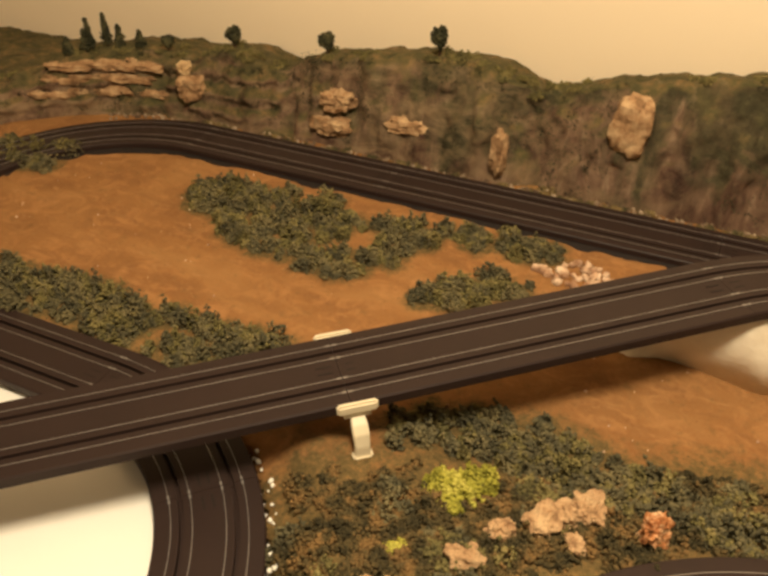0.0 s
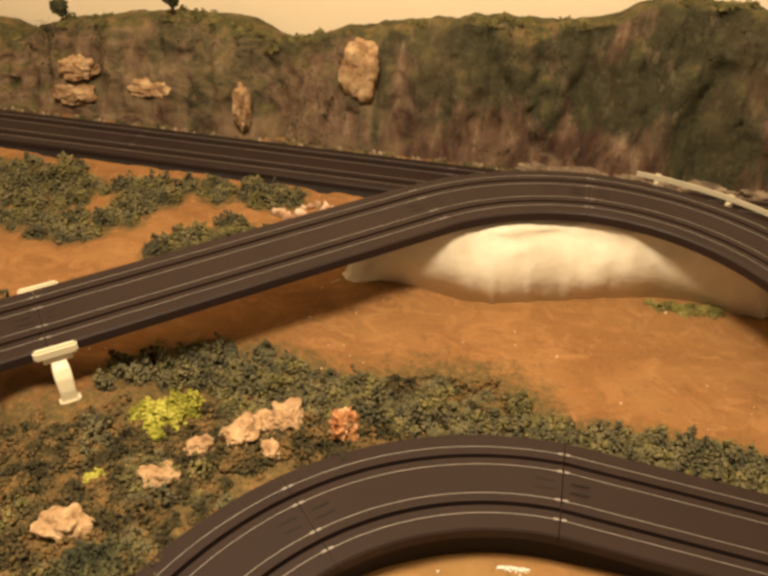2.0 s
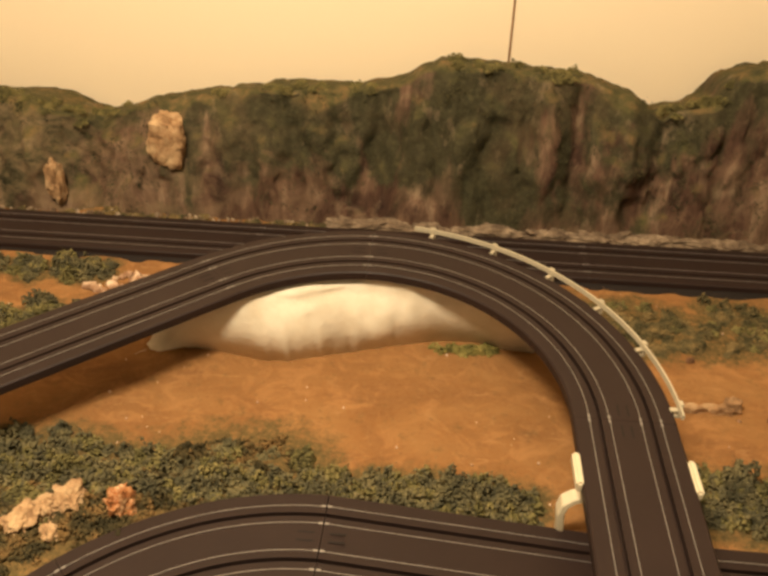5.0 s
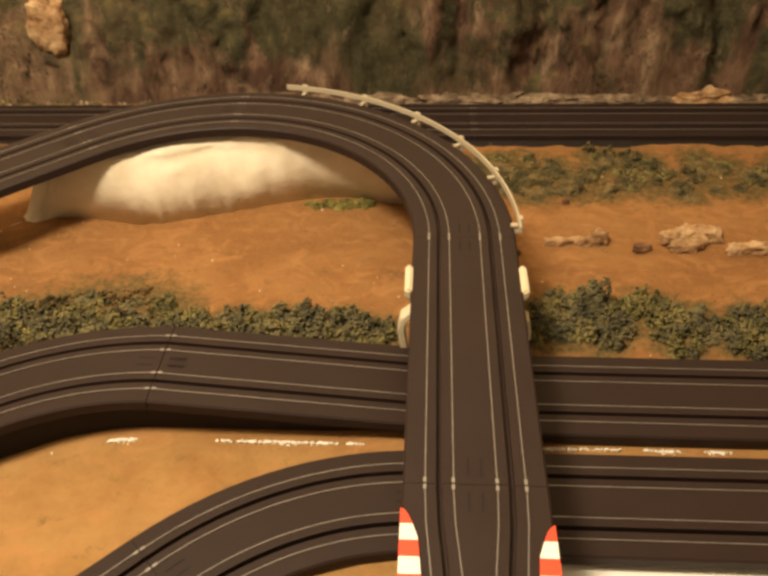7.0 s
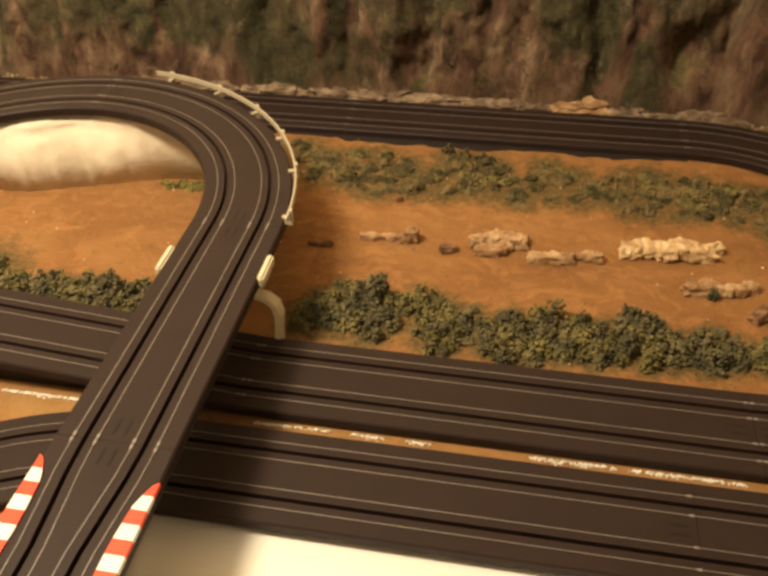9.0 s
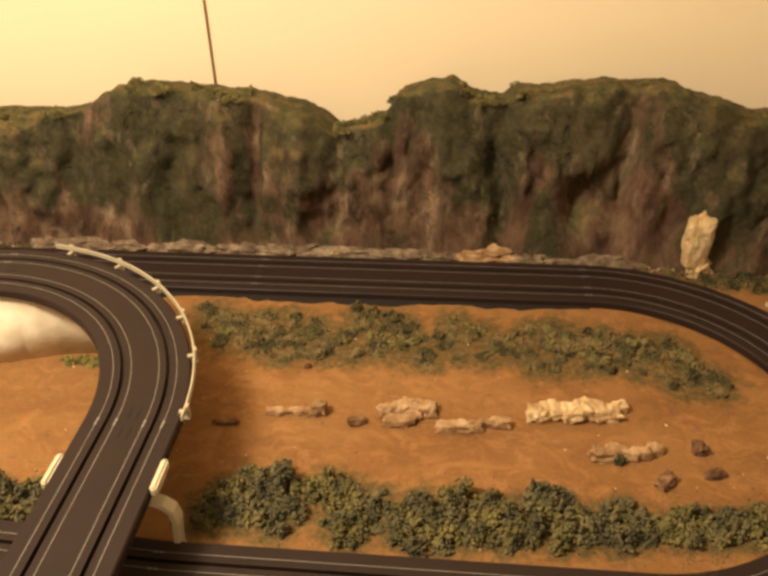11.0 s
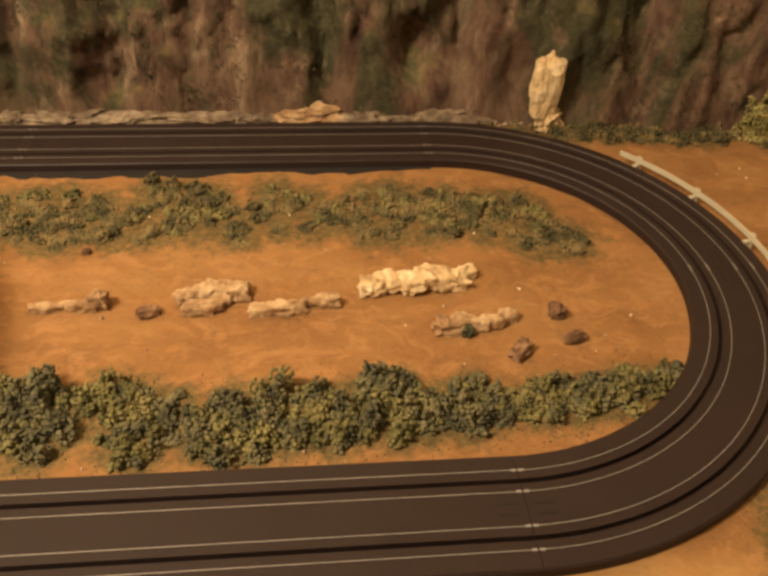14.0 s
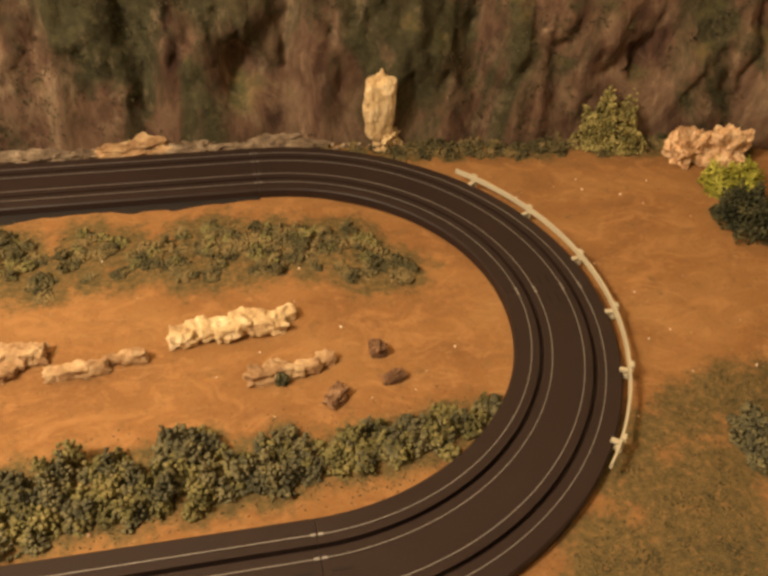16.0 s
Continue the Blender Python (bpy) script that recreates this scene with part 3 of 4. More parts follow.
guard_rail(0, 0, RAD + HALF + 0.035, -43.4, 43.1, Z0, (-37.8, -22.3, -8.0, 7.4, 23.7, 38.6), "cream plastic guard rail clipped round the flat curve")


# bridge piers
def pier(x, y, heading, ztop, foot_l, foot_r, bows):
    """A clip-on arch across the deck: an edge cap and a bent leg on either side."""
    top = holder("bridge_pier", "cream plastic bridge pier with bent legs and edge caps", "bridge pier", "piers under the raised track")
    ca, sa = math.cos(radians(heading)), math.sin(radians(heading))

    def place(bm):
        for vt in bm.verts:
            u, w, h = vt.co        # u outward to the right of travel, w along travel
            vt.co = (x + u * sa + w * ca, y - u * ca + w * sa, h)
        bmesh.ops.recalc_face_normals(bm, faces=bm.faces)
        return bm
    for s, foot in ((-1, foot_l), (1, foot_r)):
        bm = bmesh.new()
        vs = box(bm, s * (HALF - 0.01) if s > 0 else -HALF - 0.045, HALF + 0.045 if s > 0 else -HALF + 0.01, -0.15, 0.15, ztop - 0.075, ztop + 0.012)
        bmesh.ops.bevel(bm, geom=bm.edges[:], offset=0.016, segments=2, affect="EDGES")
        part("edge_cap", place(bm), M_CREAM, top)
        H = ztop - foot
        pts = [(HALF + o, foot + k * H) for o, k in zip(bows, (0.90, 0.80, 0.72, 0.67, 0.63, 0.56, 0.44, 0.22, -0.04))]
        bm = bmesh.new()
        rows = []
        for i, (o, h) in enumerate(pts):
            t = 0.026
            wd = (0.07, 0.05, 0.045, 0.048, 0.055, 0.06, 0.06, 0.055, 0.06)[i]
            j = min(max(i, 1), len(pts) - 2)
            dx_, dz_ = pts[j + 1][0] - pts[j - 1][0], pts[j + 1][1] - pts[j - 1][1]
            ln = math.hypot(dx_, dz_)
            nx, nz = -dz_ / ln, dx_ / ln
            rows.append([bm.verts.new((s * (o + nx * e * t), w, h + nz * e * t)) for e, w in ((-1, -wd), (1, -wd), (1, wd), (-1, wd))])
        for a, b in zip(rows, rows[1:]):
            for m in range(4):
                bm.faces.new((a[m], a[(m + 1) % 4], b[(m + 1) % 4], b[m]))
        bm.faces.new(rows[0][::-1]); bm.faces.new(rows[-1])
        bmesh.ops.bevel(bm, geom=bm.edges[:], offset=0.008, segments=1, affect="EDGES")
        part("leg", place(bm), M_CREAM, top)
        bm = bmesh.new()
        box(bm, s * (HALF + bows[-1]) - 0.04, s * (HALF + bows[-1]) + 0.04, -0.075, 0.075, foot - 0.05, foot + 0.02)
        bmesh.ops.bevel(bm, geom=bm.edges[:], offset=0.014, segments=2, affect="EDGES")
        part("foot", place(bm), M_CREAM, top)
    bm = bmesh.new()
    box(bm, -HALF - 0.02, HALF + 0.02, -0.10, 0.10, ztop - 0.125, ztop - 0.088)
    part("cross_beam", place(bm), M_CREAM, top)


pier(BX, -1.72, 90, ZB, ground_h(-4.56, -1.77), ground_h(-3.56, -1.7), (0.0, -0.09, -0.15, -0.10, 0.0, 0.06, 0.08, 0.06, 0.045))
lu = 3.26
pier(bx + lu * ux, by + lu * uy, 221, 0.701, ground_h(-9.57, -2.22), ground_h(-10.3, -1.5), (0.0, -0.02, -0.03, -0.01, 0.02, 0.06, 0.10, 0.125, 0.13))


# ---------------------------------------------------------------- plaster mound under the hairpin
def build_mound():
    verts, faces = [], []
    angs = np.linspace(46, 150, 70)
    edge_a = [46, 52, 56, 67, 78, 92, 107, 118, 125, 132, 140, 150]
    edge_r = [2.40, 2.20, 2.13, 1.93, 1.70, 1.55, 1.49, 1.50, 1.62, 1.82, 2.2, 2.5]
    rows = 44
    for a in angs:
        r0 = np.interp(a, edge_a, edge_r) + 0.02 * fbm(a * 0.22, 2.0)
        for j in range(rows):
            v = j / (rows - 1)
            r = r0 + (2.62 - r0) * v
            end = float(smoothstep(46, 49, a) * (1 - smoothstep(136, 147, a)))
            crest = max(r0 + 0.10, min(r0 + 0.34, 1.84))
            z = 0.70 * (max(0.0, min(1.0, (r - r0) / (crest - r0))) ** 0.30) * end * (1 - float(smoothstep(0.86, 1.0, v)))
            z += 0.03 * fbm(a * 0.06, r * 3.0, 1.0) * math.sin(v * math.pi) - 0.015
            if 0 < v < 0.6:
                r += 0.06 * fbm(a * 0.025, z * 6.0, 5.0) + 0.05 * (0.5 - abs(noise.noise(Vector((a * 0.02, z * 9.0, 3.0))))) * 2 - 0.03
                z += 0.02 * fbm(a * 0.12, r * 9.0, 8.0)
            verts.append((HAIR[0] + r * math.cos(radians(a)), HAIR[1] + r * math.sin(radians(a)), min(z, ZB - DECK - 0.03)))
    for i in range(len(angs) - 1):
        for j in range(rows - 1):
            faces.append((i * rows + j, i * rows + j + 1, (i + 1) * rows + j + 1, (i + 1) * rows + j))
    ob = link_mesh("plaster_mound", verts, faces, M_PLASTER, smooth=True)
    s = ob.modifiers.new("thick", "SOLIDIFY"); s.thickness, s.offset = 0.004, -1
    tagged(ob, "rough white plaster mound under the raised hairpin", "mound", kind="structure")


build_mound()


# ---------------------------------------------------------------- rocks
def rock(x, y, z, sx, sy, sz, material, seed, label, turn=0.0, category="rock", name="rock", craggy=0.5, sub=4, tilt=0.0):
    bm = bmesh.new()
    bmesh.ops.create_icosphere(bm, subdivisions=sub, radius=1.0)
    off = Vector((seed * 3.7, seed * 1.3, seed * 2.1))
    for v in bm.verts:
        p = v.co.copy()
        boxy = p / max(abs(p.x), abs(p.y), abs(p.z)) * 0.8
        q = p.lerp(boxy, 0.5)
        n1 = noise.fractal(p * 1.6 + off, 0.8, 2.0, 5)
        n2 = noise.cell(p * 2.4 + off) - 0.5
        v.co = q * (1 + craggy * 0.55 * n1 + craggy * 0.22 * n2)
    m = Matrix.Translation((x, y, z)) @ Matrix.Rotation(radians(turn), 4, "Z") @ Matrix.Rotation(radians(tilt), 4, "Y") @ Matrix.Diagonal((sx / 2, sy / 2, sz / 2, 1))
    bmesh.ops.transform(bm, matrix=m, verts=bm.verts)
    ob = part(name, bm, material)
    return tagged(ob, label, category, "loose rocks" if category == "rock" else "")


def bar_of_rocks(x0, y0, x1, y1, w, h, material, seed, label):
    """A ragged low ledge: several lumps melted into one mesh."""
    bm = bmesh.new()
    n = max(3, int(math.hypot(x1 - x0, y1 - y0) / 0.11))
    rng = random.Random(seed)
    for i in range(n + 1):
        t = i / n
        cx, cy = x0 + (x1 - x0) * t, y0 + (y1 - y0) * t + rng.uniform(-0.3, 0.3) * w
        s = rng.uniform(0.75, 1.25)
        b2 = bmesh.ops.create_icosphere(bm, subdivisions=4, radius=1.0)["verts"]
        off = Vector((seed + i * 2.3, i, 0))
        for v in b2:
            p = v.co.copy()
            q = p.lerp(p / max(abs(p.x), abs(p.y), abs(p.z)) * 0.9, 0.8)
            q *= 1 + 0.30 * noise.fractal(p * 1.7 + off, 0.7, 2.2, 6) + 0.16 * (noise.cell(p * 2.1 + off) - 0.5)
            v.co = (cx + q.x * 0.105 * s, cy + q.y * w * 0.55 * s, h * 0.38 + q.z * h * 0.62 * s)
    ob = part("rock_ledge", bm, material)
    rm = ob.modifiers.new("skin", "REMESH")
    rm.mode, rm.voxel_size = "VOXEL", 0.0011
    return tagged(ob, label, "rock", "low rock ledges on the infield")


gz = lambda x, y: ground_h(x, y)
bar_of_rocks(-3.16, -0.17, -2.86, -0.15, 0.08, 0.075, M_TAN, 3, "low tan plaster rock ledge on the dirt infield")
rock(-2.75, -0.13, 0.05, 0.17, 0.15, 0.17, M_TAN, 21, "small tan rock at the end of a ledge")
rock(-2.38, -0.24, 0.02, 0.20, 0.10, 0.10, M_BROWN, 5, "small red-brown rock on the dirt infield", 12)
bar_of_rocks(-2.12, -0.10, -1.74, -0.03, 0.15, 0.12, M_TAN, 7, "blocky tan plaster rock ledge on the dirt infield")
bar_of_rocks(-2.02, -0.22, -1.86, -0.17, 0.08, 0.08, M_TAN, 8, "short tan rock ledge on the dirt infield")
bar_of_rocks(-1.56, -0.28, -1.06, -0.20, 0.09, 0.095, M_TAN, 9, "narrow tan rock ledge on the dirt infield")
bar_of_rocks(-0.72, -0.05, 0.05, 0.05, 0.16, 0.125, M_PALE, 11, "large pale cream rock ledge on the dirt infield")
bar_of_rocks(-0.20, -0.53, 0.27, -0.46, 0.11, 0.11, M_TAN, 13, "tan rock ledge with a dark tuft on the dirt infield")
rock(0.66, -0.40, 0.04, 0.14, 0.14, 0.15, M_BROWN, 15, "small dark brown rock on the dirt infield")
rock(0.72, -0.67, 0.02, 0.20, 0.11, 0.10, M_BROWN, 16, "flat red-brown rock on the dirt infield", 20)
rock(0.29, -0.80, 0.04, 0.22, 0.13, 0.14, M_BROWN, 17, "dark brown tilted rock on the dirt infield", 48)
rock(-2.97, 0.52, 0.015, 0.09, 0.06, 0.06, M_BROWN, 18, "tiny dark rock on the dirt infield")
rock(-3.6, -0.33, 0.01, 0.28, 0.07, 0.06, M_BROWN, 19, "low red-brown stone lying in the bridge shadow", 5)
# rocks on the front hill
for i, (x, y, s, sh) in enumerate(((-9.08, -3.16, 0.33, 0.7), (-8.70, -2.68, 0.25, 0.8), (-8.56, -2.38, 0.21, 0.8), (-8.33, -2.20, 0.30, 0.6), (-8.08, -1.98, 0.30, 0.7), (-8.10, -2.27, 0.17, 0.7), (-8.20, -2.06, 0.22, 0.8))):
    rock(x, y, gz(x, y) + s * 0.18, s, s * 0.8, s * sh, M_PINK, 30 + i, "lumpy pinkish-beige plaster rock on the bushy hill", 25 * i, craggy=0.6)
rock(-7.66, -2.02, gz(-7.66, -2.02) + 0.10, 0.20, 0.17, 0.32, M_ORANGE, 41, "crumpled orange-brown rock on the bushy hill", 20, craggy=1.1)
# rocks on and at the cliff
rock(-8.84, 2.88, 0.94, 0.50, 0.40, 0.76, M_TAN, 51, "large blocky tan boulder set in the cliff", 8, craggy=0.3, tilt=6)
rock(1.26, 2.50, 0.46, 0.36, 0.28, 0.76, M_PALE, 57, "tall pale cream rock pillar at the cliff foot", 10, craggy=0.30)
rock(1.36, 2.50, 0.10, 0.32, 0.22, 0.28, M_PALE, 53, "pale cream rock at the foot of the pillar", 30, craggy=0.8)
rock(-10.25, 2.66, 0.42, 0.20, 0.24, 0.62, M_TAN, 54, "narrow tan rib of rock in the cliff", 0)
rock(-11.5, 2.80, 0.50, 0.60, 0.34, 0.24, M_TAN, 55, "tan ledge rock in the cliff", 5)
rock(-12.58, 2.78, 0.30, 0.62, 0.34, 0.26, M_TAN, 56, "tan ledge rock in the cliff", -5)
rock(-12.5, 2.86, 0.62, 0.50, 0.34, 0.30, M_TAN, 57, "weathered tan rock in the cliff", 5)
rock(-14.75, 2.72, 0.48, 0.42, 0.35, 0.36, M_TAN, 58, "blocky tan rock in the cliff", 5)
rock(-14.9, 2.80, 0.70, 0.2, 0.2, 0.22, M_PALE, 59, "small pale rock in the cliff", 5)
for i in range(13):
    sx_ = -16.75 + 0.1 * i + 0.05 * (i % 2)
    sy_ = float(np.interp(sx_, FOOT_X, FOOT_Y))
    rock(sx_, sy_ + 0.20 + 0.05 * (i % 3), (0.30, 0.47, 0.64)[i % 3], 0.72, 0.26, 0.12, M_TAN, 80 + i, "flat tan layered rock slab in the cliff", 34 - 2 * i, craggy=0.5, tilt=5)
for i in range(22):
    x = -6.6 + 0.34 * i
    y = float(np.interp(x, FOOT_X, FOOT_Y)) - 0.02 + 0.03 * math.sin(i * 2.3)
    rock(x, y + 0.03, 0.05, 0.66 + 0.14 * math.sin(i * 1.7), 0.26, 0.15 + 0.05 * math.sin(i * 2.9) + 0.09 * (i == 16), M_TAN if i == 16 else M_LEDGE, 60 + i, "weathered grey-tan ledge stone at the cliff foot", 9 * math.sin(i * 1.3), craggy=0.75)
rock(4.28, 1.72, 0.2, 0.45, 0.36, 0.46, M_PEACH, 71, "crumpled peach-orange plaster rock beside lime bushes", 20, craggy=1.1)
rock(4.60, 1.60, 0.24, 0.45, 0.32, 0.5, M_PEACH, 72, "crumpled peach-orange plaster rock beside lime bushes", -10, craggy=1.1)


# ---------------------------------------------------------------- foliage
RNG = np.random.default_rng(5)


def clump_points(cx, cy, base, r, h, n):
    """Points through a ragged, lobed heap."""
    d = RNG.normal(size=(n, 3))
    d /= np.linalg.norm(d, axis=1, keepdims=True)
    d[:, 2] = np.abs(d[:, 2])
    k = RNG.uniform(0, 6.28, 3)
    lobe = 1 + 0.33 * np.sin(4.1 * d[:, 0] + k[0]) * np.sin(3.7 * d[:, 1] + k[1]) + 0.22 * np.sin(7.3 * d[:, 2] + 5.0 * d[:, 0] + k[2])
    u = RNG.uniform(0.35, 1, n) ** 0.3 * lobe + RNG.normal(0, 0.05, n)
    return d * u[:, None] * [r, r, h] + [cx, cy, base]


def thicket(name, spots, material, label, size=(0.011, 0.024), dens=1.25, second=None, share=0.36):
    """Bushes of many small lobes; some lobes take a second foliage."""
    pts, more = [], []
    for x, y, r, h in spots:
        for _ in range(3):       # three small lobes to a clump
            k = RNG.uniform(0.5, 0.9)
            ox, oy = RNG.normal(0, 0.6 * r, 2)
            lobe = clump_points(x + ox, y + oy, gz(x + ox, y + oy) - 0.01, r * k, h * RNG.uniform(0.5, 1.15), int(dens * 75 * (r / 0.1) ** 1.4))
            (more if second and RNG.uniform() < share + 0.5 * fbm(x * 2.2, y * 2.2, 12.0) else pts).append(lobe)
    if more:
        more = np.concatenate(more)
        tagged(crumbs("yellow_" + name, more, RNG.uniform(size[0], size[1], len(more)), second, RNG), label.replace("green", "yellow-green"), "bushes", kind="stuff")
    pts = np.concatenate(pts)
    ob = crumbs(name, pts, RNG.uniform(size[0], size[1], len(pts)), material, RNG)
    return tagged(ob, label, "bushes", kind="stuff")


def flock(name, spots, n, spread, material, label):
    """Fine ground scatter round the bushes."""
    sp = np.array([(x, y) for x, y, *_ in spots])
    p = sp[RNG.integers(0, len(sp), n)] + RNG.normal(0, spread, (n, 2))
    pts = np.array([(x, y, gz(x, y) + 0.004) for x, y in p])
    return tagged(crumbs(name, pts, RNG.uniform(0.003, 0.008, n), material, RNG), label, "ground cover", kind="stuff")


def strip(poly_lo, poly_hi, n, r, h):
    """Clump spots scattered between two edges given as (x, y) lists over x."""
    lx, ly = zip(*poly_lo)
    hx, hy = zip(*poly_hi)
    out = []
    for _ in range(n):
        x = RNG.uniform(max(lx[0], hx[0]), min(lx[-1], hx[-1]))
        a, b = np.interp(x, lx, ly), np.interp(x, hx, hy)
        y = a + (b - a) * RNG.uniform(0.05, 0.95)
        k = RNG.uniform(0.6, 1.25)
        out.append((x, y, r * k, h * k * RNG.uniform(0.7, 1.2)))
    return out


front = strip([(-3.5, -1.5), (-2.2, -1.58), (-0.7, -1.5), (0.4, -1.36), (1.3, -1.18)], [(-3.5, -1.05), (-2.9, -0.95), (-1.4, -1.12), (-0.8, -1.05), (0.2, -1.2), (1.3, -1.1)], 175, 0.085, 0.125)
thicket("hedge_front", front, M_GREEN, "dense green clump bushes along the near straight", second=M_YELLOW)
back = strip([(-4.2, 1.0), (-3.4, 0.75), (-2.5, 0.72), (-1.4, 0.85), (0.05, 0.72), (1.0, 0.5)], [(-4.2, 1.4), (-2.5, 1.5), (-0.3, 1.4), (0.7, 1.2), (1.0, 0.9)], 84, 0.078, 0.062)
thicket("hedge_back", back, M_OLIVE, "low green bushes along the far straight", second=M_YELLOW, share=0.3)
below = strip([(-4.2, 0.9), (-3.4, 0.62), (-2.5, 0.6), (-1.4, 0.7), (0.05, 0.55), (1.1, 0.4)], [(-4.2, 1.3), (-2.5, 1.3), (-0.3, 1.2), (0.7, 1.0), (1.1, 0.7)], 80, 0.09, 0.035)
thicket("scrub_back", below, M_OLIVE, "low dry olive scrub in front of the far bushes")
left_front = strip([(-9.6, -1.85), (-8.6, -1.8), (-7.6, -1.85), (-6.3, -1.65), (-4.6, -1.65)], [(-9.6, -1.15), (-8.7, -1.0), (-8.0, -1.15), (-6.8, -1.3), (-5.3, -1.25), (-4.6, -1.35)], 210, 0.09, 0.14)
thicket("hedge_hill", left_front, M_GREEN, "dense green clump bushes on the hill edge", second=M_YELLOW)
lh = strip([(-17, -1.9), (-14.2, -1.7), (-12.7, -1.7), (-11.7, -1.72), (-10.6, -1.6)], [(-17, -1.3), (-14.9, -1.15), (-12.4, -1.0), (-10.6, -1.0)], 190, 0.10, 0.17)
thicket("hedge_left", lh, M_GREEN, "dense green clump bushes beside the lower straight", second=M_YELLOW)
patch = strip([(-13.5, 0.75), (-12.5, 0.15), (-11.1, 0.05), (-10.6, 0.5), (-10.4, 1.0)], [(-13.5, 1.3), (-12.5, 1.5), (-11, 1.45), (-10.4, 1.5)], 170, 0.09, 0.14)
patch = [p for p in patch if math.hypot(p[0] + 11.2, (p[1] - 0.85)) > 0.28 or p[0] < -11.4]
patch += strip([(-10.4, 1.15), (-9.2, 1.3)], [(-10.4, 1.55), (-9.2, 1.6)], 22, 0.10, 0.12)
patch += strip([(-10.2, 0.05), (-9.3, 0.45)], [(-10.2, 0.3), (-9.3, 0.95)], 24, 0.11, 0.15)
patch += strip([(-17.0, 0.2), (-15.6, 0.6)], [(-17.0, 1.0), (-15.6, 1.2)], 26, 0.12, 0.15)
thicket("bushes_infield", patch, M_GREEN, "green clump bushes scattered over the dirt infield", second=M_YELLOW)
under = strip([(-9.9, -3.5), (-8.6, -3.3), (-8.2, -2.2)], [(-9.9, -2.2), (-8.6, -1.9), (-8.2, -1.8)], 95, 0.12, 0.07)
under += strip([(-9.3, -4.6), (-8.7, -4.2)], [(-9.3, -3.2), (-8.7, -2.9)], 40, 0.10, 0.06)
for _ in range(130):
    a, r = radians(RNG.uniform(96, 178)), RNG.uniform(2.58, 3.3)
    under.append((ARCH[0] + r * math.cos(a), ARCH[1] + r * math.sin(a), RNG.uniform(0.07, 0.12), RNG.uniform(0.04, 0.10)))
under = [p for p in under if math.hypot(p[0] - ARCH[0], p[1] - ARCH[1]) > 2.6 and math.hypot(p[0] + 12.15, p[1] + 4.26) > 2.65]
pf = (-9.52, -2.25)
under = [p for p in under if math.hypot(p[0] - pf[0], p[1] - pf[1]) > 0.22]
dark_ones = [p for p in under if fbm(p[0] * 1.6, p[1] * 1.6, 4.0) > 0.14]
thicket("bushes_hill", [(x, y, r, h * 1.3) for x, y, r, h in dark_ones], M_GREEN, "green clumps among the scrub of the front hill", second=M_YELLOW)
thicket("scrub_hill", under, M_HILL, "olive and brown scrub covering the front hill", dens=0.9)
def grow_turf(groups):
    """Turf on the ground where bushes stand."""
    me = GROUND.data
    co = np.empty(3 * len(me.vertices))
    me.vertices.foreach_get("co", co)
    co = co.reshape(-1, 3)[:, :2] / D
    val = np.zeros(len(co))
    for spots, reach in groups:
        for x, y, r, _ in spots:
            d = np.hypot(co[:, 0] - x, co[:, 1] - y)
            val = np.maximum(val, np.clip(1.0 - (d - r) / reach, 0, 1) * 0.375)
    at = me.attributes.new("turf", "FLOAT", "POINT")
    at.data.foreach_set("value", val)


flock("flock_front", front, 5000, 0.15, M_OLIVE, "olive ground cover among the near bushes")
flock("flock_back", back, 6000, 0.13, M_OLIVE, "olive ground cover among the far bushes")
flock("flock_hill", left_front, 6000, 0.13, M_OLIVE, "olive ground cover on the hill edge")
flock("flock_left", lh + patch, 7000, 0.12, M_OLIVE, "olive ground cover among the infield bushes")
flock("flock_scrub", under, 9000, 0.2, M_OLIVE, "olive and brown turf on the front hill")
thicket("tuft_shade", [(-4.88 - 0.06 * i, 0.46 - 0.02 * (i % 3), 0.06, 0.045 + 0.02 * (i == 2)) for i in range(9)], M_KHAKI, "low olive grass tuft below the plaster mound")
right = [(RNG.uniform(1.3, 3.7), RNG.uniform(-3.05, -1.1), RNG.uniform(0.08, 0.16), RNG.uniform(0.03, 0.07)) for _ in range(150)]
right = [p for p in right if fbm(p[0] * 1.1, p[1] * 1.1, 21.0) > -0.12]
right = [p for p in right if math.hypot(p[0], p[1]) > 2.66]
flock("scrub_right", right, 8000, 0.12, M_OLIVE, "low olive ground cover outside the curve")
foot = [(RNG.uniform(1.3, 5.0), 0.0, RNG.uniform(0.07, 0.14), RNG.uniform(0.04, 0.10)) for _ in range(40)]
foot = [(x, float(np.interp(x, FOOT_X, FOOT_Y)) - RNG.uniform(0.0, 0.2), r, h) for x, _, r, h in foot]
foot += [(x, float(np.interp(x, FOOT_X, FOOT_Y)) + RNG.uniform(-0.12, 0.02), RNG.uniform(0.05, 0.09), RNG.uniform(0.02, 0.06)) for x in RNG.uniform(-15, 1.3, 90)]
thicket("scrub_cliff_foot", foot, M_OLIVE, "dry olive scrub along the cliff foot", dens=0.9)

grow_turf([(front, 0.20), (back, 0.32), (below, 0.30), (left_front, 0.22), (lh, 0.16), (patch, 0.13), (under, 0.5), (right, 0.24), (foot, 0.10)])


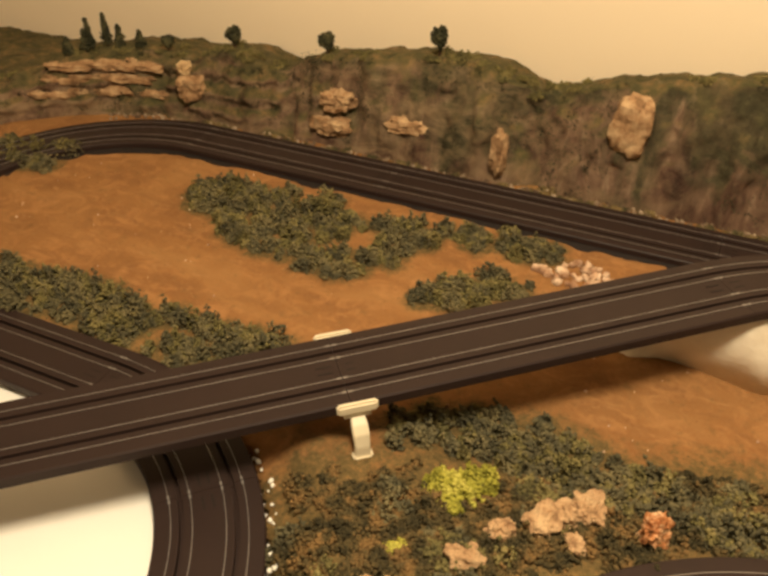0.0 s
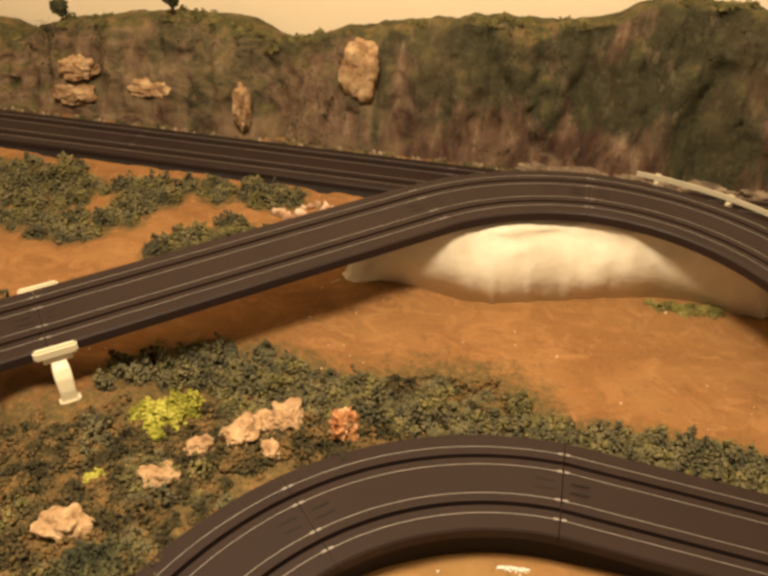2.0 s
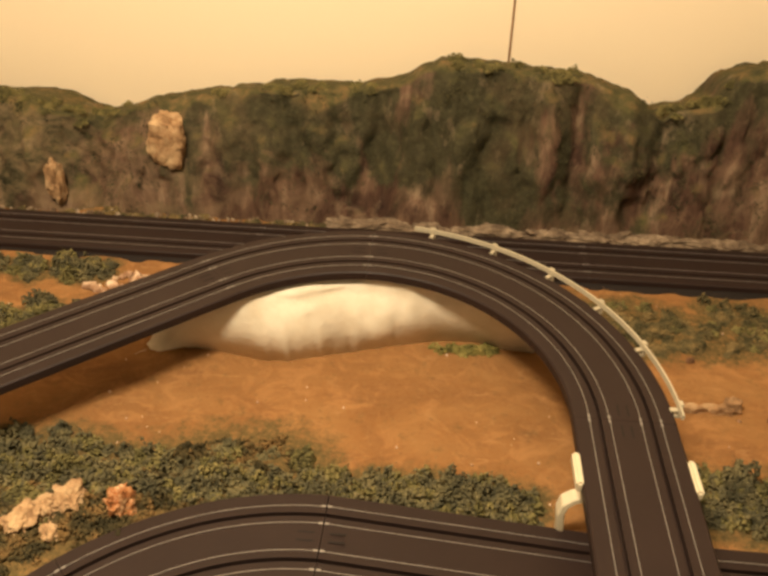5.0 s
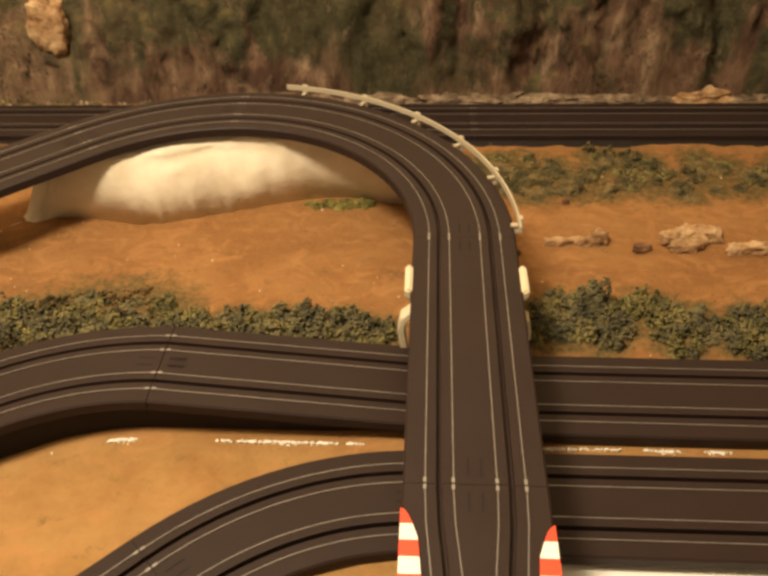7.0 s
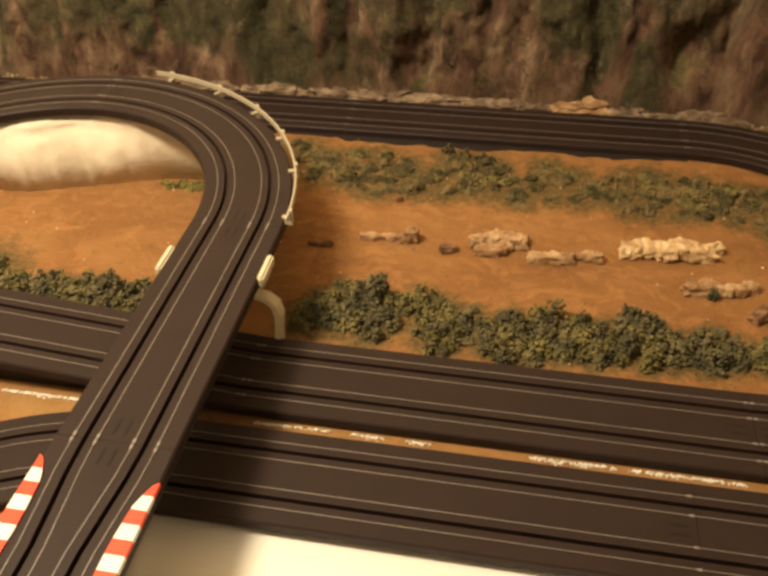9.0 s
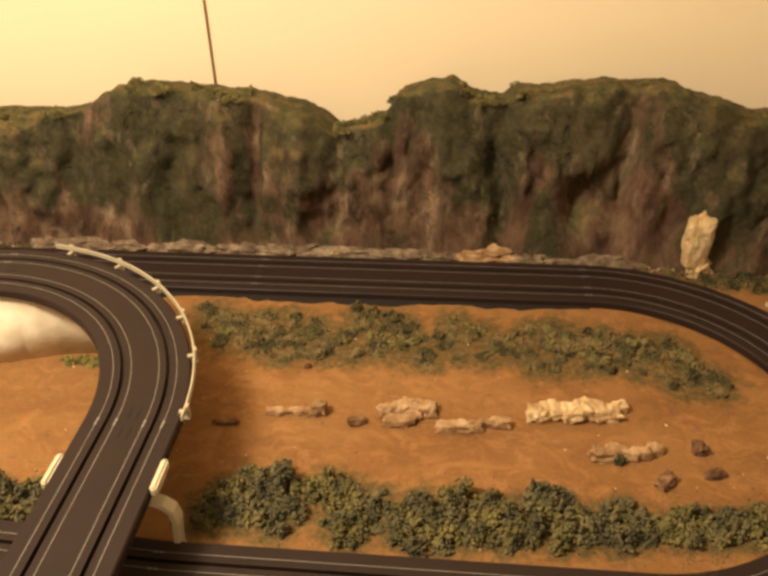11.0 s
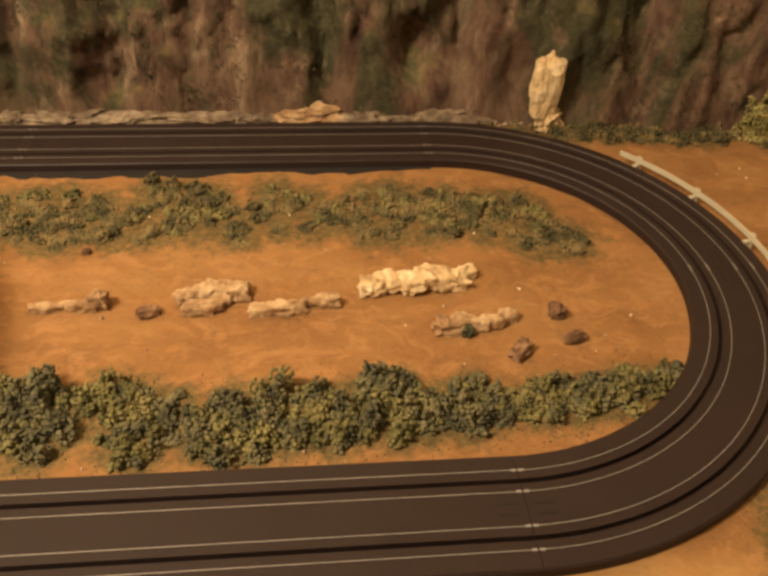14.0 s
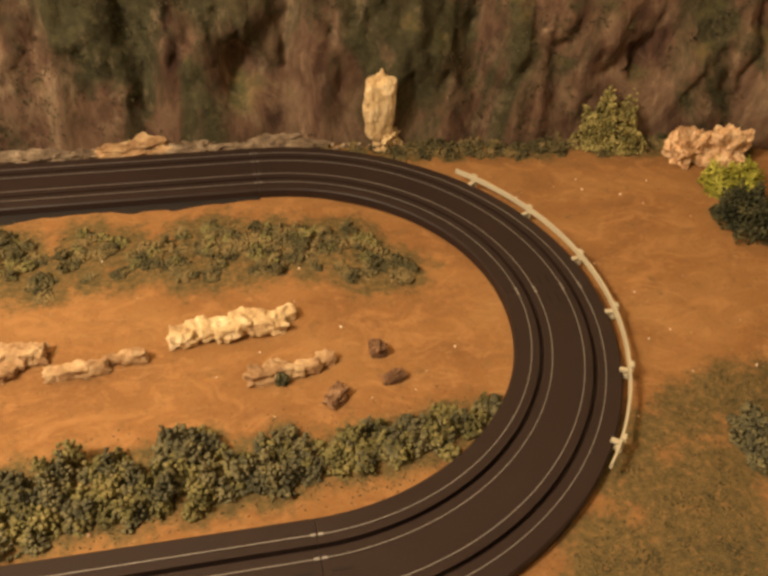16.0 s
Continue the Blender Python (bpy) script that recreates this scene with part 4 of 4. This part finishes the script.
def bush(x, y, r, h, material, label, base=None):
    b = gz(x, y) if base is None else base
    pts = np.concatenate([clump_points(x + RNG.uniform(-0.6, 0.6) * r, y + RNG.uniform(-0.6, 0.6) * r, b - 0.01, r * RNG.uniform(0.35, 0.7), h * RNG.uniform(0.6, 1.0), int(230 * (r / 0.12) ** 1.4)) for _ in range(8)])
    ob = crumbs("bush", pts, RNG.uniform(0.010, 0.023, len(pts)), material, RNG)
    return tagged(ob, label, "bush", "single bushes")


bush(-8.98, -2.22, 0.17, 0.14, M_LIME, "bright lime-green clump bush on the front hill")
bush(-8.82, -2.08, 0.14, 0.15, M_LIME, "bright lime-green clump bush on the front hill")
bush(-9.15, -2.75, 0.08, 0.07, M_LIME, "small lime tuft on the front hill")
bush(-8.75, -3.3, 0.2, 0.14, M_DARK, "dark green bush on the front hill")
bush(-2.95, -1.1, 0.17, 0.22, M_GREEN, "tall green bush in the hedge")
bush(-0.75, -1.1, 0.13, 0.19, M_GREEN, "tall green bush in the hedge")
bush(-5.25, -1.35, 0.13, 0.19, M_GREEN, "tall dark green bush in the hedge")
bush(-4.82, -1.42, 0.13, 0.19, M_GREEN, "tall dark green bush in the hedge")
bush(-0.05, -0.55, 0.06, 0.08, M_DARK, "dark tuft against a rock ledge")
bush(3.62, 2.08, 0.26, 0.48, M_STRAW, "dull khaki bush at the cliff foot")
bush(4.42, 1.10, 0.22, 0.32, M_LIME, "yellow-green bush at the cliff foot")
bush(4.35, 0.62, 0.28, 0.36, M_DARK, "dark green bush outside the curve")
bush(3.05, -1.70, 0.26, 0.2, M_GREEN, "green bush outside the curve")
bush(4.2, 2.0, 0.1, 0.12, M_OLIVE, "small olive tuft beside pink rocks")


# ridge-top grass and trees
def cliff_top(x):
    i = int(np.clip(round((x + 21) / 0.05), 0, len(CLIFF) - 1))
    return CLIFF[i, 33]


tops = []
for x in RNG.uniform(-20, 5, 520):
    p = cliff_top(x)
    if fbm(x * 1.3, 3.0) > 0.02:
        tops.append(clump_points(p[0], p[1] + RNG.uniform(-0.08, 0.25), p[2] - 0.03, RNG.uniform(0.04, 0.10), RNG.uniform(0.03, 0.08), 110))
tops = np.concatenate(tops)
tagged(crumbs("ridge_scrub", tops, RNG.uniform(0.007, 0.016, len(tops)), M_YELLOW, RNG), "green and brown scrub along the cliff top", "bushes", kind="stuff")

moss = []
for _ in range(3200):
    x, j = RNG.uniform(-20, 5), RNG.integers(2, 33)
    p = CLIFF[int((x + 21) / 0.05), j]
    if fbm(x * 0.9, p[2] * 0.7, 6.0) + 0.25 * fbm(x * 4, p[2] * 4, 2.0) + 0.22 * (p[2] - 1.0) > 0.0:
        moss.append(p + RNG.normal(0, 0.045, (12, 3)) * [1, 0.35, 1])
moss = np.concatenate(moss)
tagged(crumbs("cliff_moss", moss, RNG.uniform(0.005, 0.012, len(moss)), M_MOSS, RNG), "dull green flocked moss on the cliff face", "moss", kind="stuff")


def tree(x, y_off, h, w, label, spiky=False):
    p = cliff_top(x)
    top = holder("model_tree", label, "model tree", "trees on the cliff top")
    bm = bmesh.new()
    bmesh.ops.create_cone(bm, segments=7, radius1=0.022, radius2=0.01, depth=h * 0.7, cap_ends=True, matrix=Matrix.Translation((p[0], p[1] + y_off, p[2] + h * 0.3)))
    part("trunk", bm, M_BARK, top)
    n = 420
    if spiky:
        t = RNG.uniform(0.1, 1, n)
        c = np.stack([p[0] + (1.1 - t) * w * 0.5 * RNG.normal(0, 0.6, n), p[1] + y_off + (1.1 - t) * w * 0.5 * RNG.normal(0, 0.6, n), p[2] + t * h], 1)
    else:
        d = RNG.normal(size=(n, 3))
        d /= np.linalg.norm(d, axis=1, keepdims=True)
        d *= (RNG.uniform(0, 1, (n, 1)) ** 0.4) * (1 + 0.2 * np.sin(5 * d[:, :1]))
        c = d * [w / 2, w / 2, h * 0.36] + [p[0], p[1] + y_off, p[2] + h * 0.66]
    crumbs("crown", c, RNG.uniform(0.015, 0.032, n), M_DARK, RNG, top, "dark green crumbly crown")


for x, h, w in ((-12.83, 0.27, 0.19), (-11.25, 0.34, 0.19), (-14.29, 0.28, 0.2), (-15.33, 0.2, 0.15)):
    tree(x, 0.03, h, w, "small round dark green model tree on the cliff top")
for x, h, w in ((-16.68, 0.24, 0.13), (-16.52, 0.30, 0.14), (-16.43, 0.44, 0.11), (-16.23, 0.46, 0.12), (-16.09, 0.32, 0.12), (-15.78, 0.24, 0.12)):
    tree(x, 0.03, h, w, "narrow dark spiky model tree on the cliff top", True)

# loose stone chips
chips = np.stack([RNG.uniform(-9.3, -8.4, 150), RNG.uniform(0.85, 1.4, 150), np.zeros(150)], 1)
chips = chips[np.abs((chips[:, 1] - 1.12) / 0.28) + np.abs((chips[:, 0] + 8.85) / 0.5) < 1.05]
chips[:, 2] = [gz(a, b) + 0.012 for a, b, _ in chips]
tagged(crumbs("stone_chips", chips, RNG.uniform(0.025, 0.058, len(chips)), M_STONE, RNG, fine=False), "heap of pale stone chips on the dirt", "stones", kind="stuff")
spread_ = np.stack([RNG.uniform(-16, 4.5, 330), RNG.uniform(-2.0, 2.9, 330), np.zeros(330)], 1)
keep = (np.abs(np.abs(spread_[:, 1]) - RAD) > 0.42) & ~((spread_[:, 0] > -0.2) & (np.abs(np.hypot(spread_[:, 0], spread_[:, 1]) - RAD) < 0.45))
spread_ = spread_[keep]
spread_[:, 2] = [gz(a, b) + 0.004 for a, b, _ in spread_]
tagged(crumbs("pebbles", spread_, RNG.uniform(0.006, 0.018, len(spread_)), M_STONE, RNG), "tiny pale pebbles strewn over the dirt", "pebbles", kind="stuff")

# wire hanging down the wall
bm = bmesh.new()
bmesh.ops.create_cone(bm, segments=8, radius1=0.012, radius2=0.012, depth=7.0, cap_ends=True, matrix=Matrix.Translation((-4.75, 4.37, 5.0)))
tagged(part("wall_wire", bm, M_WIRE), "thin brown wire running up the wall", "wire")

edge = []
for _ in range(34):
    a = radians(RNG.uniform(-4, 52))
    r = RNG.uniform(2.53, 2.62) + max(0.0, 0.25 - a) * RNG.uniform(0, 0.5)
    edge.append((-12.15 + r * math.cos(a), -4.26 + r * math.sin(a), 0.0 if a < 0.4 else 0.06))
for _ in range(1500):
    x, y = RNG.uniform(-6.4, 0.2), -2.535 - abs(RNG.normal(0, 0.012))
    if fbm(x * 1.4, 2.0) > 0.0 and not -4.5 < x < -3.6:
        edge.append((x, y, gz(x, y) + 0.004))
for _ in range(800):
    a, r = radians(RNG.uniform(88, 150)), RAD - HALF - 0.02 - abs(RNG.normal(0, 0.014))
    x, y = ARCH[0] + r * math.cos(a), ARCH[1] + r * math.sin(a)
    if fbm(a * 4.0, 6.0) > 0.08:
        edge.append((x, y, gz(x, y) + 0.004))
edge = np.array(edge)
tagged(crumbs("plaster_crumbs", edge, np.where(np.arange(len(edge)) < 34, RNG.uniform(0.01, 0.026, len(edge)), RNG.uniform(0.004, 0.011, len(edge))), M_WHITE, RNG, fine=False), "white plaster crumbs along the track edge", "plaster crumbs", kind="stuff")


def plaster_patch(cx, cy, rx, ry):
    verts, faces, n = [(cx, cy, 0.06)], [], 40
    for k in range(1, 7):
        for i in range(n):
            a = 2 * math.pi * i / n
            q = k / 6 * (1 + 0.38 * fbm(math.cos(a) * 1.9, math.sin(a) * 1.9, 4.0) * (k / 6))
            x, y = cx + rx * q * math.cos(a), cy + ry * q * math.sin(a)
            verts.append((x, y, 0.07 * (1 - (k / 6) ** 2) + 0.03 * fbm(x * 7, y * 7, 2.0) - (0.07 if k == 6 else 0.0)))
    for i in range(n):
        faces.append((0, 1 + i, 1 + (i + 1) % n))
        for k in range(5):
            p, q = 1 + k * n, 1 + (k + 1) * n
            faces.append((p + i, q + i, q + (i + 1) % n, p + (i + 1) % n))
    tagged(link_mesh("plaster_patch", verts, faces, M_PLASTER, smooth=True), "bare white plaster patch with a torn edge beside the track", "plaster patch")


plaster_patch(-9.50, -3.86, 0.22, 0.55)

rubble_x = RNG.uniform(-16, 2.4, 900)
rubble = np.array([(x, float(np.interp(x, FOOT_X, FOOT_Y)) + RNG.normal(0.0, 0.05) - 0.02, 0.0) for x in rubble_x])
rubble[:, 2] = [gz(a, b) + 0.01 for a, b, _ in rubble]
tagged(crumbs("rubble", rubble, RNG.uniform(0.008, 0.034, len(rubble)), M_RUBBLE, RNG, fine=False), "tan stone rubble strewn along the cliff foot", "rubble", kind="stuff")
